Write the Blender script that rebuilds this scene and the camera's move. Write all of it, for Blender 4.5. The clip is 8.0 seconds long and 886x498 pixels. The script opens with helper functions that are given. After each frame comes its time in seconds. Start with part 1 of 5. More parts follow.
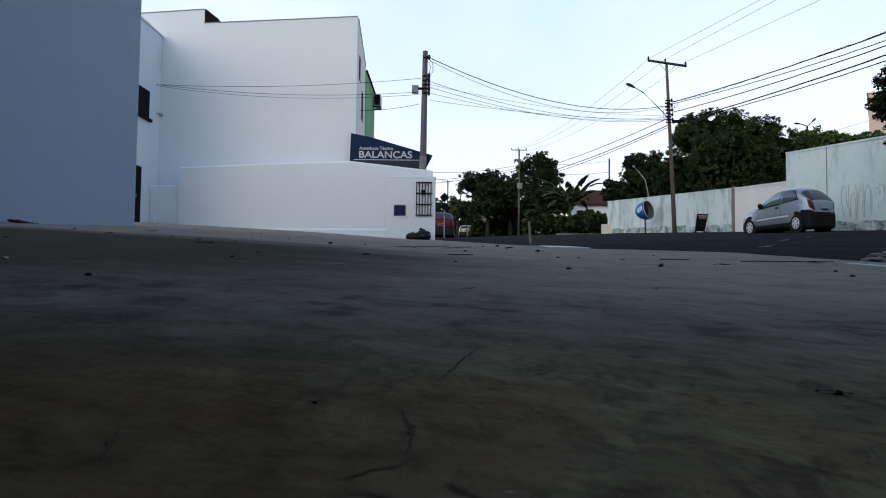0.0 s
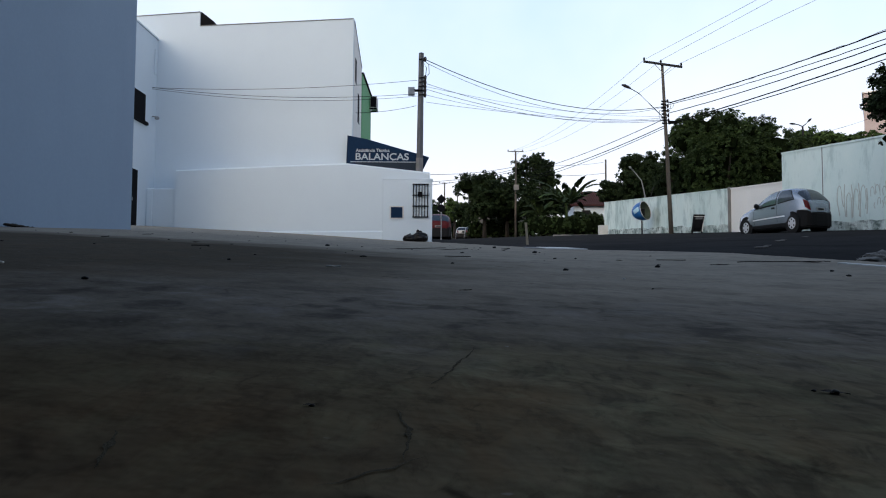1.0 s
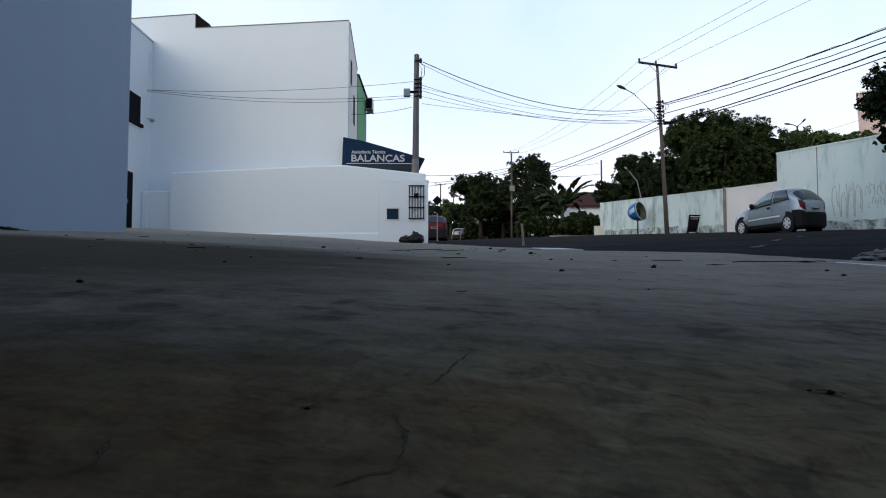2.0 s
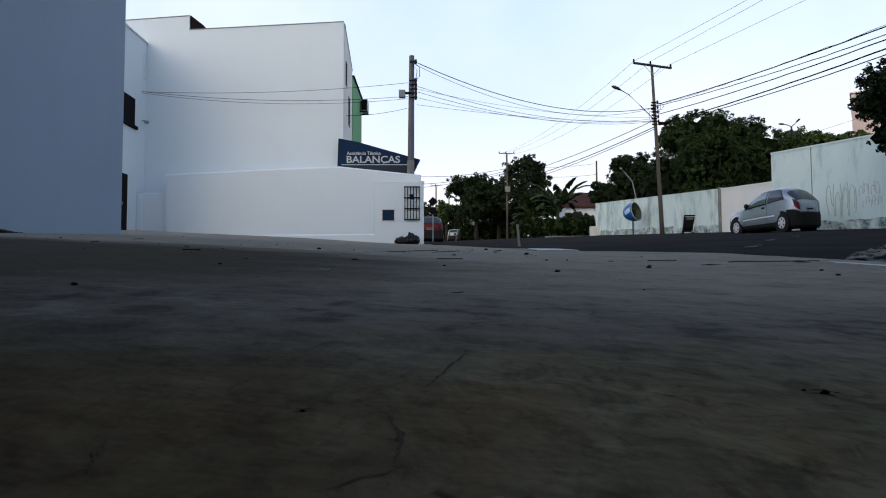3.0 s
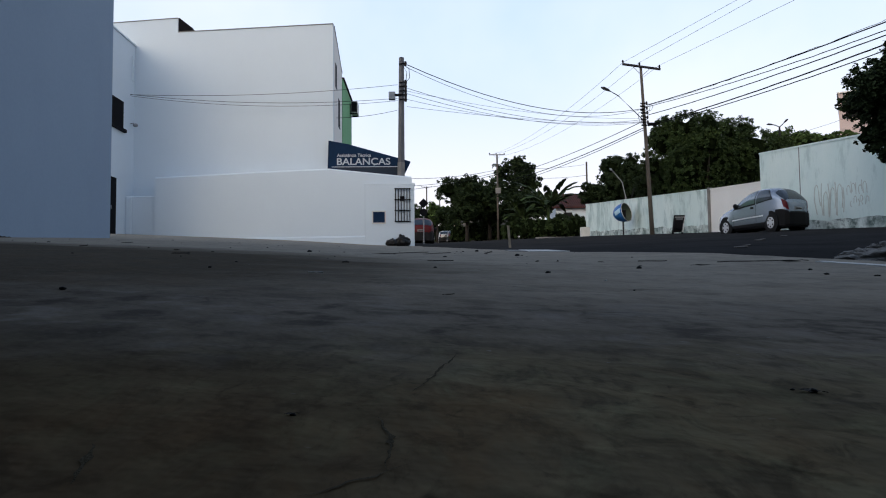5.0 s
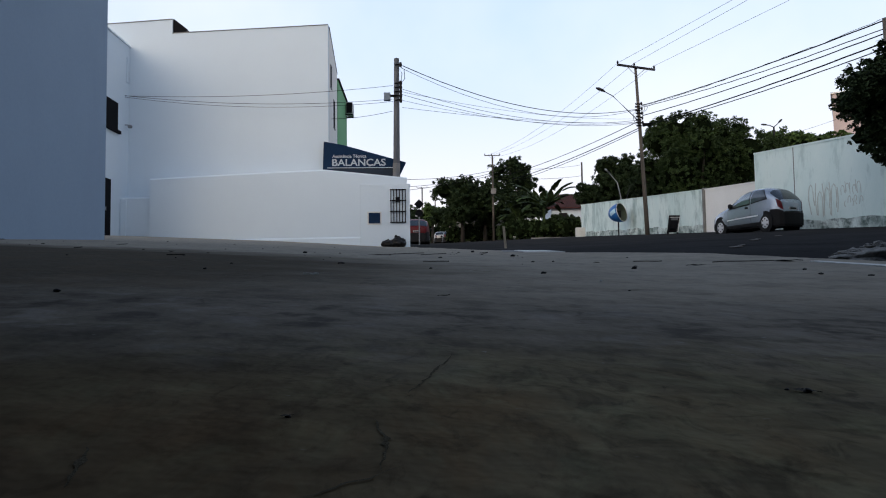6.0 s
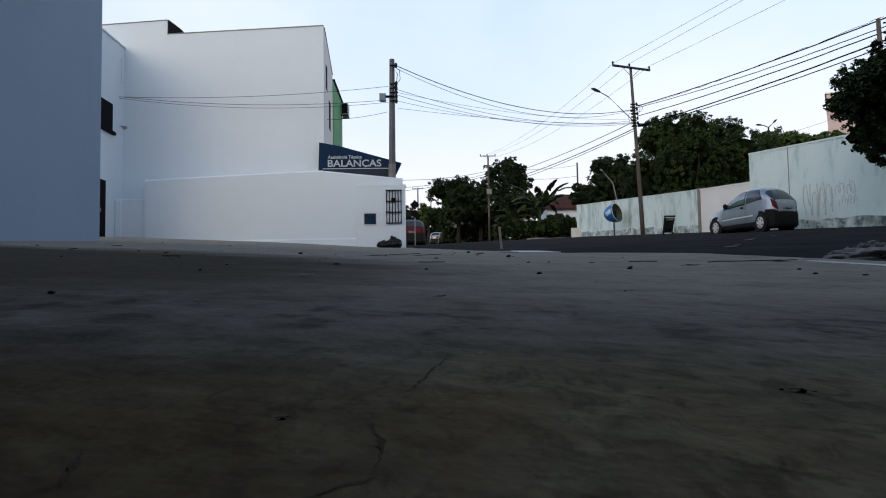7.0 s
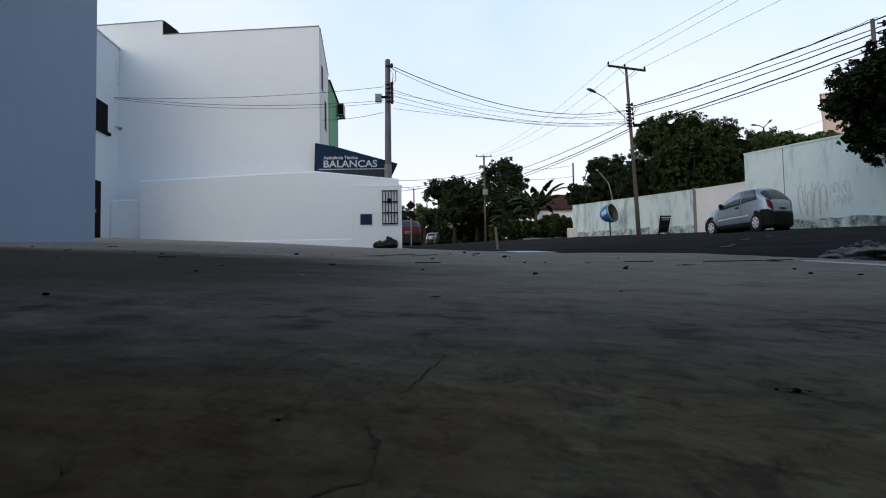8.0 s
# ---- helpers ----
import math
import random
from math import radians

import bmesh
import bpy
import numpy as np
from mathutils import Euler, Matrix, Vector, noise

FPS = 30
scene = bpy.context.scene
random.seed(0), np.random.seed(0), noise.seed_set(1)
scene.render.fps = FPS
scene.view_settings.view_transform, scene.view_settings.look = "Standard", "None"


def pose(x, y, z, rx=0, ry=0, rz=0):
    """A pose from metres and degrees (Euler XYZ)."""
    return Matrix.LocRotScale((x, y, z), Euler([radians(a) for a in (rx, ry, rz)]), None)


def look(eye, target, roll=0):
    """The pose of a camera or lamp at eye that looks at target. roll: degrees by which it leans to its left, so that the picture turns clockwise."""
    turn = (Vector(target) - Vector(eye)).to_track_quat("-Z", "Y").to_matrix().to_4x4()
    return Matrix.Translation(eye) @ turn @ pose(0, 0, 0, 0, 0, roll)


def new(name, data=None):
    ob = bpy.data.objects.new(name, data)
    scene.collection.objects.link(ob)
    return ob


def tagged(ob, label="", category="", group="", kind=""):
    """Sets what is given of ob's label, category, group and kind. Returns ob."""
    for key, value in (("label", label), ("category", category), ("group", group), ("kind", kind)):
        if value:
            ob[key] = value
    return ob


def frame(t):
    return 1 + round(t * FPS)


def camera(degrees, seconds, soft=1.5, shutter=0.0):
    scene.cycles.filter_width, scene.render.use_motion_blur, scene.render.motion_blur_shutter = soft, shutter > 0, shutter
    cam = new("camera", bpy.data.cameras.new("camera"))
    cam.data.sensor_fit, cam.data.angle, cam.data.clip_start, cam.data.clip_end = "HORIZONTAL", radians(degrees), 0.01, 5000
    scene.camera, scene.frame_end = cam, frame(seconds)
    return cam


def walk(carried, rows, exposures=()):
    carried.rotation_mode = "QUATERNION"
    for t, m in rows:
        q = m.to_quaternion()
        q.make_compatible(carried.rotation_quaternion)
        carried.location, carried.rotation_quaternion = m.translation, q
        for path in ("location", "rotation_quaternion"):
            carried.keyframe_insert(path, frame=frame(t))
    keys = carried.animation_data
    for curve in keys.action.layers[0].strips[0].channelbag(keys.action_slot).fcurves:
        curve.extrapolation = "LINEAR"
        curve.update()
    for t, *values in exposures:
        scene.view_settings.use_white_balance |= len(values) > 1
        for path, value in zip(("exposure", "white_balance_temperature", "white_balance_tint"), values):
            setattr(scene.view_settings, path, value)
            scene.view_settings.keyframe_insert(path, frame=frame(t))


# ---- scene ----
# ---------------------------------------------------------------- camera
cam = camera(62.97, 8.0, soft=1.1)
# seconds, pitch, lean, yaw: the camera stands close above the concrete, turns slowly and creeps a few millimetres
TURNS = [
    (0.0, 3.000, -0.599, -0.031), (0.5, 3.077, -0.441, -0.130), (1.0, 3.141, -0.294, -0.249),
    (1.5, 3.196, -0.157, -0.385), (3.0, 3.323, 0.207, -0.859), (3.5, 3.357, 0.316, -1.031),
    (4.0, 3.390, 0.420, -1.204), (4.5, 3.420, 0.519, -1.378), (6.0, 3.505, 0.790, -1.888),
    (6.5, 3.530, 0.869, -2.050), (7.0, 3.551, 0.943, -2.207), (7.5, 3.568, 1.009, -2.360),
    (8.0, 3.579, 1.066, -2.507),
]
walk(cam, [(t, pose(0.0006 * (t - 4), 0, 0.0004 * (t - 4), 90 + pitch, lean, yaw)) for t, pitch, lean, yaw in TURNS], [(0.0, 0.95, 6300, 8), (1.5, 0.95, 6300, 8), (4.0, 0.88, 6400, 9), (8.0, 0.85, 6450, 9.5)])

# ---------------------------------------------------------------- light
SUN_EL, SUN_AZ = 18.0, 206.0      # degrees; azimuth clockwise from +y
world = bpy.data.worlds.new("sky")
scene.world = world
world.use_nodes = True
wn, wl = world.node_tree.nodes, world.node_tree.links
sky = wn.new("ShaderNodeTexSky")
sky.sky_type = "NISHITA"
sky.sun_disc = False
sky.sun_elevation, sky.sun_rotation = radians(SUN_EL), radians(SUN_AZ)
sky.air_density, sky.dust_density, sky.ozone_density = 1.0, 6.0, 1.5
wn["Background"].inputs["Strength"].default_value = 0.038
wl.new(sky.outputs[0], wn["Background"].inputs["Color"])
# a thin veil of cloud over the clear sky
veil, both = wn.new("ShaderNodeBackground"), wn.new("ShaderNodeAddShader")
veil.inputs["Strength"].default_value = 0.487
cloud, tint, toward = wn.new("ShaderNodeTexNoise"), wn.new("ShaderNodeValToRGB"), wn.new("ShaderNodeTexCoord")
cloud.inputs["Scale"].default_value, cloud.inputs["Detail"].default_value = 2.2, 5
tint.color_ramp.elements[0].position, tint.color_ramp.elements[1].position = 0.40, 0.66
tint.color_ramp.elements[0].color, tint.color_ramp.elements[1].color = (0.64, 0.785, 1.05, 1), (0.89, 0.94, 1.05, 1)
wl.new(toward.outputs["Generated"], cloud.inputs["Vector"])
wl.new(cloud.outputs[0], tint.inputs[0])
# the haze turns paler and rosier towards the horizon
axis, low, blend = wn.new("ShaderNodeSeparateXYZ"), wn.new("ShaderNodeMapRange"), wn.new("ShaderNodeMix")
low.interpolation_type, blend.data_type = "SMOOTHSTEP", "RGBA"
low.inputs[1].default_value, low.inputs[2].default_value = 0.04, 0.37
blend.inputs[6].default_value = (1.075, 0.99, 1.02, 1)
wl.new(toward.outputs["Generated"], axis.inputs[0])
wl.new(axis.outputs[2], low.inputs[0])
wl.new(low.outputs[0], blend.inputs[0])
wl.new(tint.outputs[0], blend.inputs[7])
# overhead the evening sky is deeper and dimmer than along the horizon
high, deep = wn.new("ShaderNodeMapRange"), wn.new("ShaderNodeMix")
high.interpolation_type, deep.data_type = "SMOOTHSTEP", "RGBA"
high.inputs[1].default_value, high.inputs[2].default_value = 0.34, 0.92
deep.inputs[7].default_value = (0.20, 0.27, 0.40, 1)
wl.new(axis.outputs[2], high.inputs[0])
wl.new(high.outputs[0], deep.inputs[0])
wl.new(blend.outputs[2], deep.inputs[6])
wl.new(deep.outputs[2], veil.inputs["Color"])
wl.new(wn["Background"].outputs[0], both.inputs[0])
wl.new(veil.outputs[0], both.inputs[1])
wl.new(both.outputs[0], wn["World Output"].inputs["Surface"])
sun = new("sun", bpy.data.lights.new("sun", "SUN"))
sun.data.energy, sun.data.angle, sun.data.color = 0.12, radians(60), (1.0, 0.97, 0.94)
az, el = radians(SUN_AZ), radians(SUN_EL)
sun.matrix_world = look((0, 0, 0), (-math.sin(az) * math.cos(el), -math.cos(az) * math.cos(el), -math.sin(el)))


# ---------------------------------------------------------------- materials
def material(name, base, rough=0.7, other=None, scale=3.0, fine=60.0, amount=0.5, bump=0.2, metal=0.0, spec=0.4, island=0.0, stretch=(1, 1, 1), grain=0.35):
    """A surface with large stains and fine grain: base and other are its two colours, scale and fine the sizes per metre."""
    m = bpy.data.materials.new(name)
    m.use_nodes = True
    n, l = m.node_tree.nodes, m.node_tree.links
    b = n["Principled BSDF"]
    other = other or tuple(v * 0.7 for v in base)
    co = n.new("ShaderNodeNewGeometry")
    mp = n.new("ShaderNodeMapping")
    mp.inputs["Scale"].default_value = stretch
    l.new(co.outputs["Position"], mp.inputs["Vector"])
    big, small = n.new("ShaderNodeTexNoise"), n.new("ShaderNodeTexNoise")
    for t, s, d in ((big, scale, 6), (small, fine, 4)):
        t.inputs["Scale"].default_value, t.inputs["Detail"].default_value, t.inputs["Roughness"].default_value = s, d, 0.62
        l.new(mp.outputs[0], t.inputs["Vector"])
    ramp = n.new("ShaderNodeValToRGB")
    ramp.color_ramp.elements[0].position, ramp.color_ramp.elements[1].position = 0.5 - 0.5 * (1 - amount) - 0.02, 0.5 + 0.5 * (1 - amount) + 0.02
    ramp.color_ramp.elements[0].color, ramp.color_ramp.elements[1].color = (*other, 1), (*base, 1)
    l.new(big.outputs[0], ramp.inputs[0])
    mul = n.new("ShaderNodeMix")
    mul.data_type, mul.blend_type = "RGBA", "OVERLAY"
    mul.inputs[0].default_value = grain
    l.new(ramp.outputs[0], mul.inputs[6])
    l.new(small.outputs[0], mul.inputs[7])
    out = mul.outputs[2]
    if island:
        hsv = n.new("ShaderNodeHueSaturation")
        rng = n.new("ShaderNodeMapRange")
        rng.inputs[3].default_value, rng.inputs[4].default_value = 1 - island, 1 + island
        l.new(co.outputs["Random Per Island"], rng.inputs[0])
        l.new(rng.outputs[0], hsv.inputs["Value"])
        l.new(out, hsv.inputs["Color"])
        out = hsv.outputs[0]
    l.new(out, b.inputs["Base Color"])
    b.inputs["Roughness"].default_value, b.inputs["Metallic"].default_value = rough, metal
    b.inputs["Specular IOR Level"].default_value = spec
    if bump:
        bp = n.new("ShaderNodeBump")
        bp.inputs["Strength"].default_value, bp.inputs["Distance"].default_value = bump, 0.02
        l.new(small.outputs[0], bp.inputs["Height"])
        l.new(bp.outputs[0], b.inputs["Normal"])
    return m


def concrete_ground():
    """Old dusty concrete: broad stains, brown dirt, darker zones, small dark pits and hair cracks."""
    m = material("concrete", (0.368, 0.333, 0.278), 1.0, (0.272, 0.246, 0.206), 2.2, 34, 0.55, 0.0, spec=0.0, grain=0.12)
    n, l = m.node_tree.nodes, m.node_tree.links
    b = n["Principled BSDF"]
    src = b.inputs["Base Color"].links[0].from_socket
    geo = next(k for k in n if k.type == "NEW_GEOMETRY")

    def noise_tex(scale, detail, rough=0.6, off=0.0, dist=0.0):
        t, mp = n.new("ShaderNodeTexNoise"), n.new("ShaderNodeMapping")
        mp.inputs["Location"].default_value = (off, off * 0.7, off * 1.3)
        l.new(geo.outputs["Position"], mp.inputs["Vector"])
        l.new(mp.outputs[0], t.inputs["Vector"])
        t.inputs["Scale"].default_value, t.inputs["Detail"].default_value, t.inputs["Roughness"].default_value, t.inputs["Distortion"].default_value = scale, detail, rough, dist
        return t.outputs[0]

    def step(sock, lo, hi, a=0.0, c=1.0):
        r = n.new("ShaderNodeMapRange")
        r.interpolation_type = "SMOOTHSTEP"
        for i, v in ((1, lo), (2, hi), (3, a), (4, c)):
            r.inputs[i].default_value = v
        l.new(sock, r.inputs[0])
        return r.outputs[0]

    def mix(col, other, fac):
        x = n.new("ShaderNodeMix")
        x.data_type = "RGBA"
        l.new(col, x.inputs[6])
        x.inputs[7].default_value = (*other, 1)
        l.new(fac, x.inputs[0])
        return x.outputs[2]
    def mul(p, q):
        k = n.new("ShaderNodeMath")
        k.operation = "MULTIPLY"
        l.new(p, k.inputs[0])
        l.new(q, k.inputs[1])
        return k.outputs[0]

    def ragged_patch(centre, ragged, size, off):
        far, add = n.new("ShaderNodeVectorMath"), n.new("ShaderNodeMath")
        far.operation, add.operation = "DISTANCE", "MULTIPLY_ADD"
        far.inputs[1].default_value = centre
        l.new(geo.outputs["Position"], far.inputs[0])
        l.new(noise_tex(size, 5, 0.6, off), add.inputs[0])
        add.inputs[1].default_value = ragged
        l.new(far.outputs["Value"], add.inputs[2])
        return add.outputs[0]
    # ragged patches: olive, a broad darker one beside the building, rusty earth
    col = mix(src, (0.208, 0.178, 0.110), step(ragged_patch((0.0, 0.25, -0.12), 1.0, 3.5, 9.0), 0.95, 1.5, 0.85, 0.0))
    col = mix(col, (0.052, 0.045, 0.034), step(ragged_patch((-2.9, 3.4, 0.05), 1.6, 1.5, 44.0), 2.9, 4.6, 0.88, 0.0))

    def drawn(sx, sy, off, dist=0.5):
        """Blotches drawn out along the slope."""
        t, mp = n.new("ShaderNodeTexNoise"), n.new("ShaderNodeMapping")
        mp.inputs["Location"].default_value, mp.inputs["Scale"].default_value = (off, off, off), (sx, sy, sx)
        t.inputs["Scale"].default_value, t.inputs["Detail"].default_value, t.inputs["Roughness"].default_value, t.inputs["Distortion"].default_value = 1.0, 6, 0.68, dist
        l.new(geo.outputs["Position"], mp.inputs["Vector"])
        l.new(mp.outputs[0], t.inputs["Vector"])
        return t.outputs[0]
    place = n.new("ShaderNodeSeparateXYZ")
    l.new(geo.outputs["Position"], place.inputs[0])

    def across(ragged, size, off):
        """Distance along y with a ragged edge, for bands over the slab."""
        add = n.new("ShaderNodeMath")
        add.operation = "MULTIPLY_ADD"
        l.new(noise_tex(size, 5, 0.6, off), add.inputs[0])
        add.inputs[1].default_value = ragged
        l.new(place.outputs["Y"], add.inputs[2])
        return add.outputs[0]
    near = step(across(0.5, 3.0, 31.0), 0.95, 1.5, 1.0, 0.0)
    earth = step(ragged_patch((-0.05, 0.12, -0.12), 0.6, 3.5, 27.0), 0.66, 0.98, 1.0, 0.12)
    col = mix(col, (0.240, 0.160, 0.088), mul(earth, step(drawn(6.0, 2.2, 3.0, 0.2), 0.42, 0.60, 0.08, 0.62)))
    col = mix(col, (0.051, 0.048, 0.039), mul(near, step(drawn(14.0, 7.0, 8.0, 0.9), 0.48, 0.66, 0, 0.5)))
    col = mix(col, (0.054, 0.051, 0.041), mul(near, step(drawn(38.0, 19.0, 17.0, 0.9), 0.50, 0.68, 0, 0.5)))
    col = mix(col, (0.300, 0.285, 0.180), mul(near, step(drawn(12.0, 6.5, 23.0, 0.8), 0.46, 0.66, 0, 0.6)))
    col = mix(col, (0.078, 0.074, 0.066), step(noise_tex(5.0, 6, 0.62, 3.0, 0.2), 0.48, 0.68, 0, 0.3))
    col = mix(col, (0.078, 0.075, 0.070), step(noise_tex(13.0, 6, 0.7, 5.0, 0.2), 0.50, 0.68, 0, 0.22))
    # two smaller ragged patches, darker, towards the left
    col = mix(col, (0.063, 0.055, 0.042), step(ragged_patch((-0.62, 0.78, -0.1), 0.6, 4.0, 61.0), 0.42, 1.0, 0.7, 0.0))
    col = mix(col, (0.085, 0.057, 0.035), step(ragged_patch((-0.30, 0.36, -0.1), 0.45, 5.0, 71.0), 0.32, 0.80, 0.6, 0.0))
    # a darker belt of short streaks across the slab
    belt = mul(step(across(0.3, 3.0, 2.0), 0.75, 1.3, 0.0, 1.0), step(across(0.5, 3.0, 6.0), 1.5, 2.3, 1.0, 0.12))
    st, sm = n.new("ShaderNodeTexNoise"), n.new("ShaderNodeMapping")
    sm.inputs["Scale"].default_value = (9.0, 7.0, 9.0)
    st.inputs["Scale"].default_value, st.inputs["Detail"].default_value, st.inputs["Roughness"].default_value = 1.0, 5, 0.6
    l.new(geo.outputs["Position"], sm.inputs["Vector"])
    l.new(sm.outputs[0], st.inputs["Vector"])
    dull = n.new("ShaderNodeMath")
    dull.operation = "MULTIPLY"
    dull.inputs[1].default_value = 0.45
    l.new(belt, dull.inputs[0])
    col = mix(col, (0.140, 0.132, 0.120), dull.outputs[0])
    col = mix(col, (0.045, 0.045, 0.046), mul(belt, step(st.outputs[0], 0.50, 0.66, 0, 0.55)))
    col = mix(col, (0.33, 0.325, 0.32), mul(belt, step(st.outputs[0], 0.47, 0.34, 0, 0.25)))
    col = mix(col, (0.360, 0.352, 0.345), step(noise_tex(45, 2, 0.5, 11.0), 0.74, 0.80, 0, 0.6))
    # broken cracks
    v, mp, wob = n.new("ShaderNodeTexVoronoi"), n.new("ShaderNodeVectorMath"), n.new("ShaderNodeTexNoise")
    wob.inputs["Scale"].default_value, wob.inputs["Detail"].default_value = 9.0, 6
    l.new(geo.outputs["Position"], wob.inputs["Vector"])
    mp.operation = "MULTIPLY_ADD"
    mp.inputs[1].default_value = (0.22, 0.22, 0.0)
    l.new(wob.outputs["Color"], mp.inputs[0])
    l.new(geo.outputs["Position"], mp.inputs[2])
    v.feature = "DISTANCE_TO_EDGE"
    v.inputs["Scale"].default_value = 4.5
    l.new(mp.outputs[0], v.inputs["Vector"])
    crack = step(v.outputs["Distance"], 0.0, 0.06, 1.0, 0.0)
    brk = n.new("ShaderNodeMath")
    brk.operation = "MULTIPLY"
    l.new(crack, brk.inputs[0])
    l.new(step(noise_tex(3.5, 3, 0.5, 21.0), 0.56, 0.68, 0, 0.3), brk.inputs[1])
    col = mix(col, (0.021, 0.019, 0.018), brk.outputs[0])
    # finer cracks in the earthy part
    v2, mp2 = n.new("ShaderNodeTexVoronoi"), n.new("ShaderNodeVectorMath")
    mp2.operation = "MULTIPLY_ADD"
    mp2.inputs[1].default_value = (0.10, 0.16, 0.0)
    l.new(wob.outputs["Color"], mp2.inputs[0])
    l.new(geo.outputs["Position"], mp2.inputs[2])
    v2.feature = "DISTANCE_TO_EDGE"
    v2.inputs["Scale"].default_value = 11.0
    l.new(mp2.outputs[0], v2.inputs["Vector"])
    col = mix(col, (0.030, 0.026, 0.021), mul(mul(earth, step(v2.outputs["Distance"], 0.0, 0.07, 1.0, 0.0)), step(noise_tex(7.0, 3, 0.5, 51.0), 0.50, 0.62, 0, 0.75)))
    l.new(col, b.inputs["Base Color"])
    bp = n.new("ShaderNodeBump")
    bp.inputs["Strength"].default_value, bp.inputs["Distance"].default_value = 0.4, 0.02
    l.new(noise_tex(16, 3, 0.5, 1.0), bp.inputs["Height"])
    l.new(bp.outputs[0], b.inputs["Normal"])
    return m


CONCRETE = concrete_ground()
ASPHALT = material("asphalt", (0.042, 0.042, 0.0425), 1.0, (0.029, 0.029, 0.0295), 0.6, 45, 0.5, 0.6, spec=0.0)


def patched(m, pale, dark):
    """Old road surface: pale worn tracks along the street, dark mended patches, and fine cracks."""
    n, l = m.node_tree.nodes, m.node_tree.links
    b = n["Principled BSDF"]
    geo = next(k for k in n if k.type == "NEW_GEOMETRY")
    src = b.inputs["Base Color"].links[0].from_socket
    for scale, stretch, lo, hi, amount, colour in ((0.5, (1.0, 0.35, 1.0), 0.52, 0.70, 0.45, pale), (1.1, (1.0, 0.7, 1.0), 0.60, 0.66, 0.5, dark), (9.0, (1.0, 0.5, 1.0), 0.58, 0.72, 0.4, pale)):
        mp, t, r, x = n.new("ShaderNodeMapping"), n.new("ShaderNodeTexNoise"), n.new("ShaderNodeMapRange"), n.new("ShaderNodeMix")
        mp.inputs["Scale"].default_value = stretch
        t.inputs["Scale"].default_value, t.inputs["Detail"].default_value, t.inputs["Roughness"].default_value = scale, 6, 0.6
        l.new(geo.outputs["Position"], mp.inputs["Vector"])
        l.new(mp.outputs[0], t.inputs["Vector"])
        r.inputs[1].default_value, r.inputs[2].default_value, r.inputs[4].default_value = lo, hi, amount
        l.new(t.outputs[0], r.inputs[0])
        x.data_type = "RGBA"
        x.inputs[7].default_value = (*colour, 1)
        l.new(r.outputs[0], x.inputs[0])
        l.new(src, x.inputs[6])
        src = x.outputs[2]
    l.new(src, b.inputs["Base Color"])


patched(ASPHALT, (0.065, 0.064, 0.062), (0.022, 0.022, 0.023))
WHITE = material("white_render", (0.62, 0.70, 0.765), 0.85, (0.57, 0.645, 0.71), 0.35, 25, 0.4, 0.06, grain=0.08)
BLUEGREY = material("blue_grey_paint", (0.245, 0.325, 0.42), 0.8, (0.225, 0.30, 0.39), 0.5, 25, 0.5, 0.04, grain=0.06)
GREEN = material("green_paint", (0.16, 0.40, 0.19), 0.8, (0.14, 0.35, 0.165), 0.6, 25, 0.5, 0.1)
NAVY = material("navy_paint", (0.010, 0.028, 0.066), 0.8, (0.008, 0.022, 0.052), 1.0, 30, 0.5, 0.05, spec=0.1)
BLACK = material("black_metal", (0.009, 0.009, 0.011), 0.75, None, 4, 50, 0.5, 0.05, spec=0.06)
GREYSTRIPE = material("grey_sheet", (0.10, 0.11, 0.12), 0.6, None, 2, 40, 0.5, 0.05)
METER = material("meter_box_paint", (0.16, 0.20, 0.25), 0.5, (0.11, 0.14, 0.18), 6, 40, 0.5, 0.05)
LETTER = material("white_letter", (0.45, 0.49, 0.54), 0.7, (0.37, 0.41, 0.46), 3, 40, 0.5, 0.0)
PALEGREEN = material("pale_green_wall", (0.79, 0.89, 0.845), 0.9, (0.66, 0.80, 0.77), 0.5, 22, 0.55, 0.2, stretch=(1, 1, 0.6), grain=0.15)
def streaks(m, dark, lo, hi, amount, sc=(1.4, 1.4, 0.25)):
    """Rain stains that run down the surface."""
    n, l = m.node_tree.nodes, m.node_tree.links
    b = n["Principled BSDF"]
    src = b.inputs["Base Color"].links[0].from_socket
    geo = next(k for k in n if k.type == "NEW_GEOMETRY")
    mp, t, r, x = n.new("ShaderNodeMapping"), n.new("ShaderNodeTexNoise"), n.new("ShaderNodeMapRange"), n.new("ShaderNodeMix")
    mp.inputs["Scale"].default_value = sc
    t.inputs["Scale"].default_value, t.inputs["Detail"].default_value, t.inputs["Roughness"].default_value = 1.6, 7, 0.7
    l.new(geo.outputs["Position"], mp.inputs["Vector"])
    l.new(mp.outputs[0], t.inputs["Vector"])
    r.inputs[1].default_value, r.inputs[2].default_value, r.inputs[4].default_value = lo, hi, amount
    l.new(t.outputs[0], r.inputs[0])
    x.data_type = "RGBA"
    x.inputs[7].default_value = (*dark, 1)
    l.new(r.outputs[0], x.inputs[0])
    l.new(src, x.inputs[6])
    l.new(x.outputs[2], b.inputs["Base Color"])


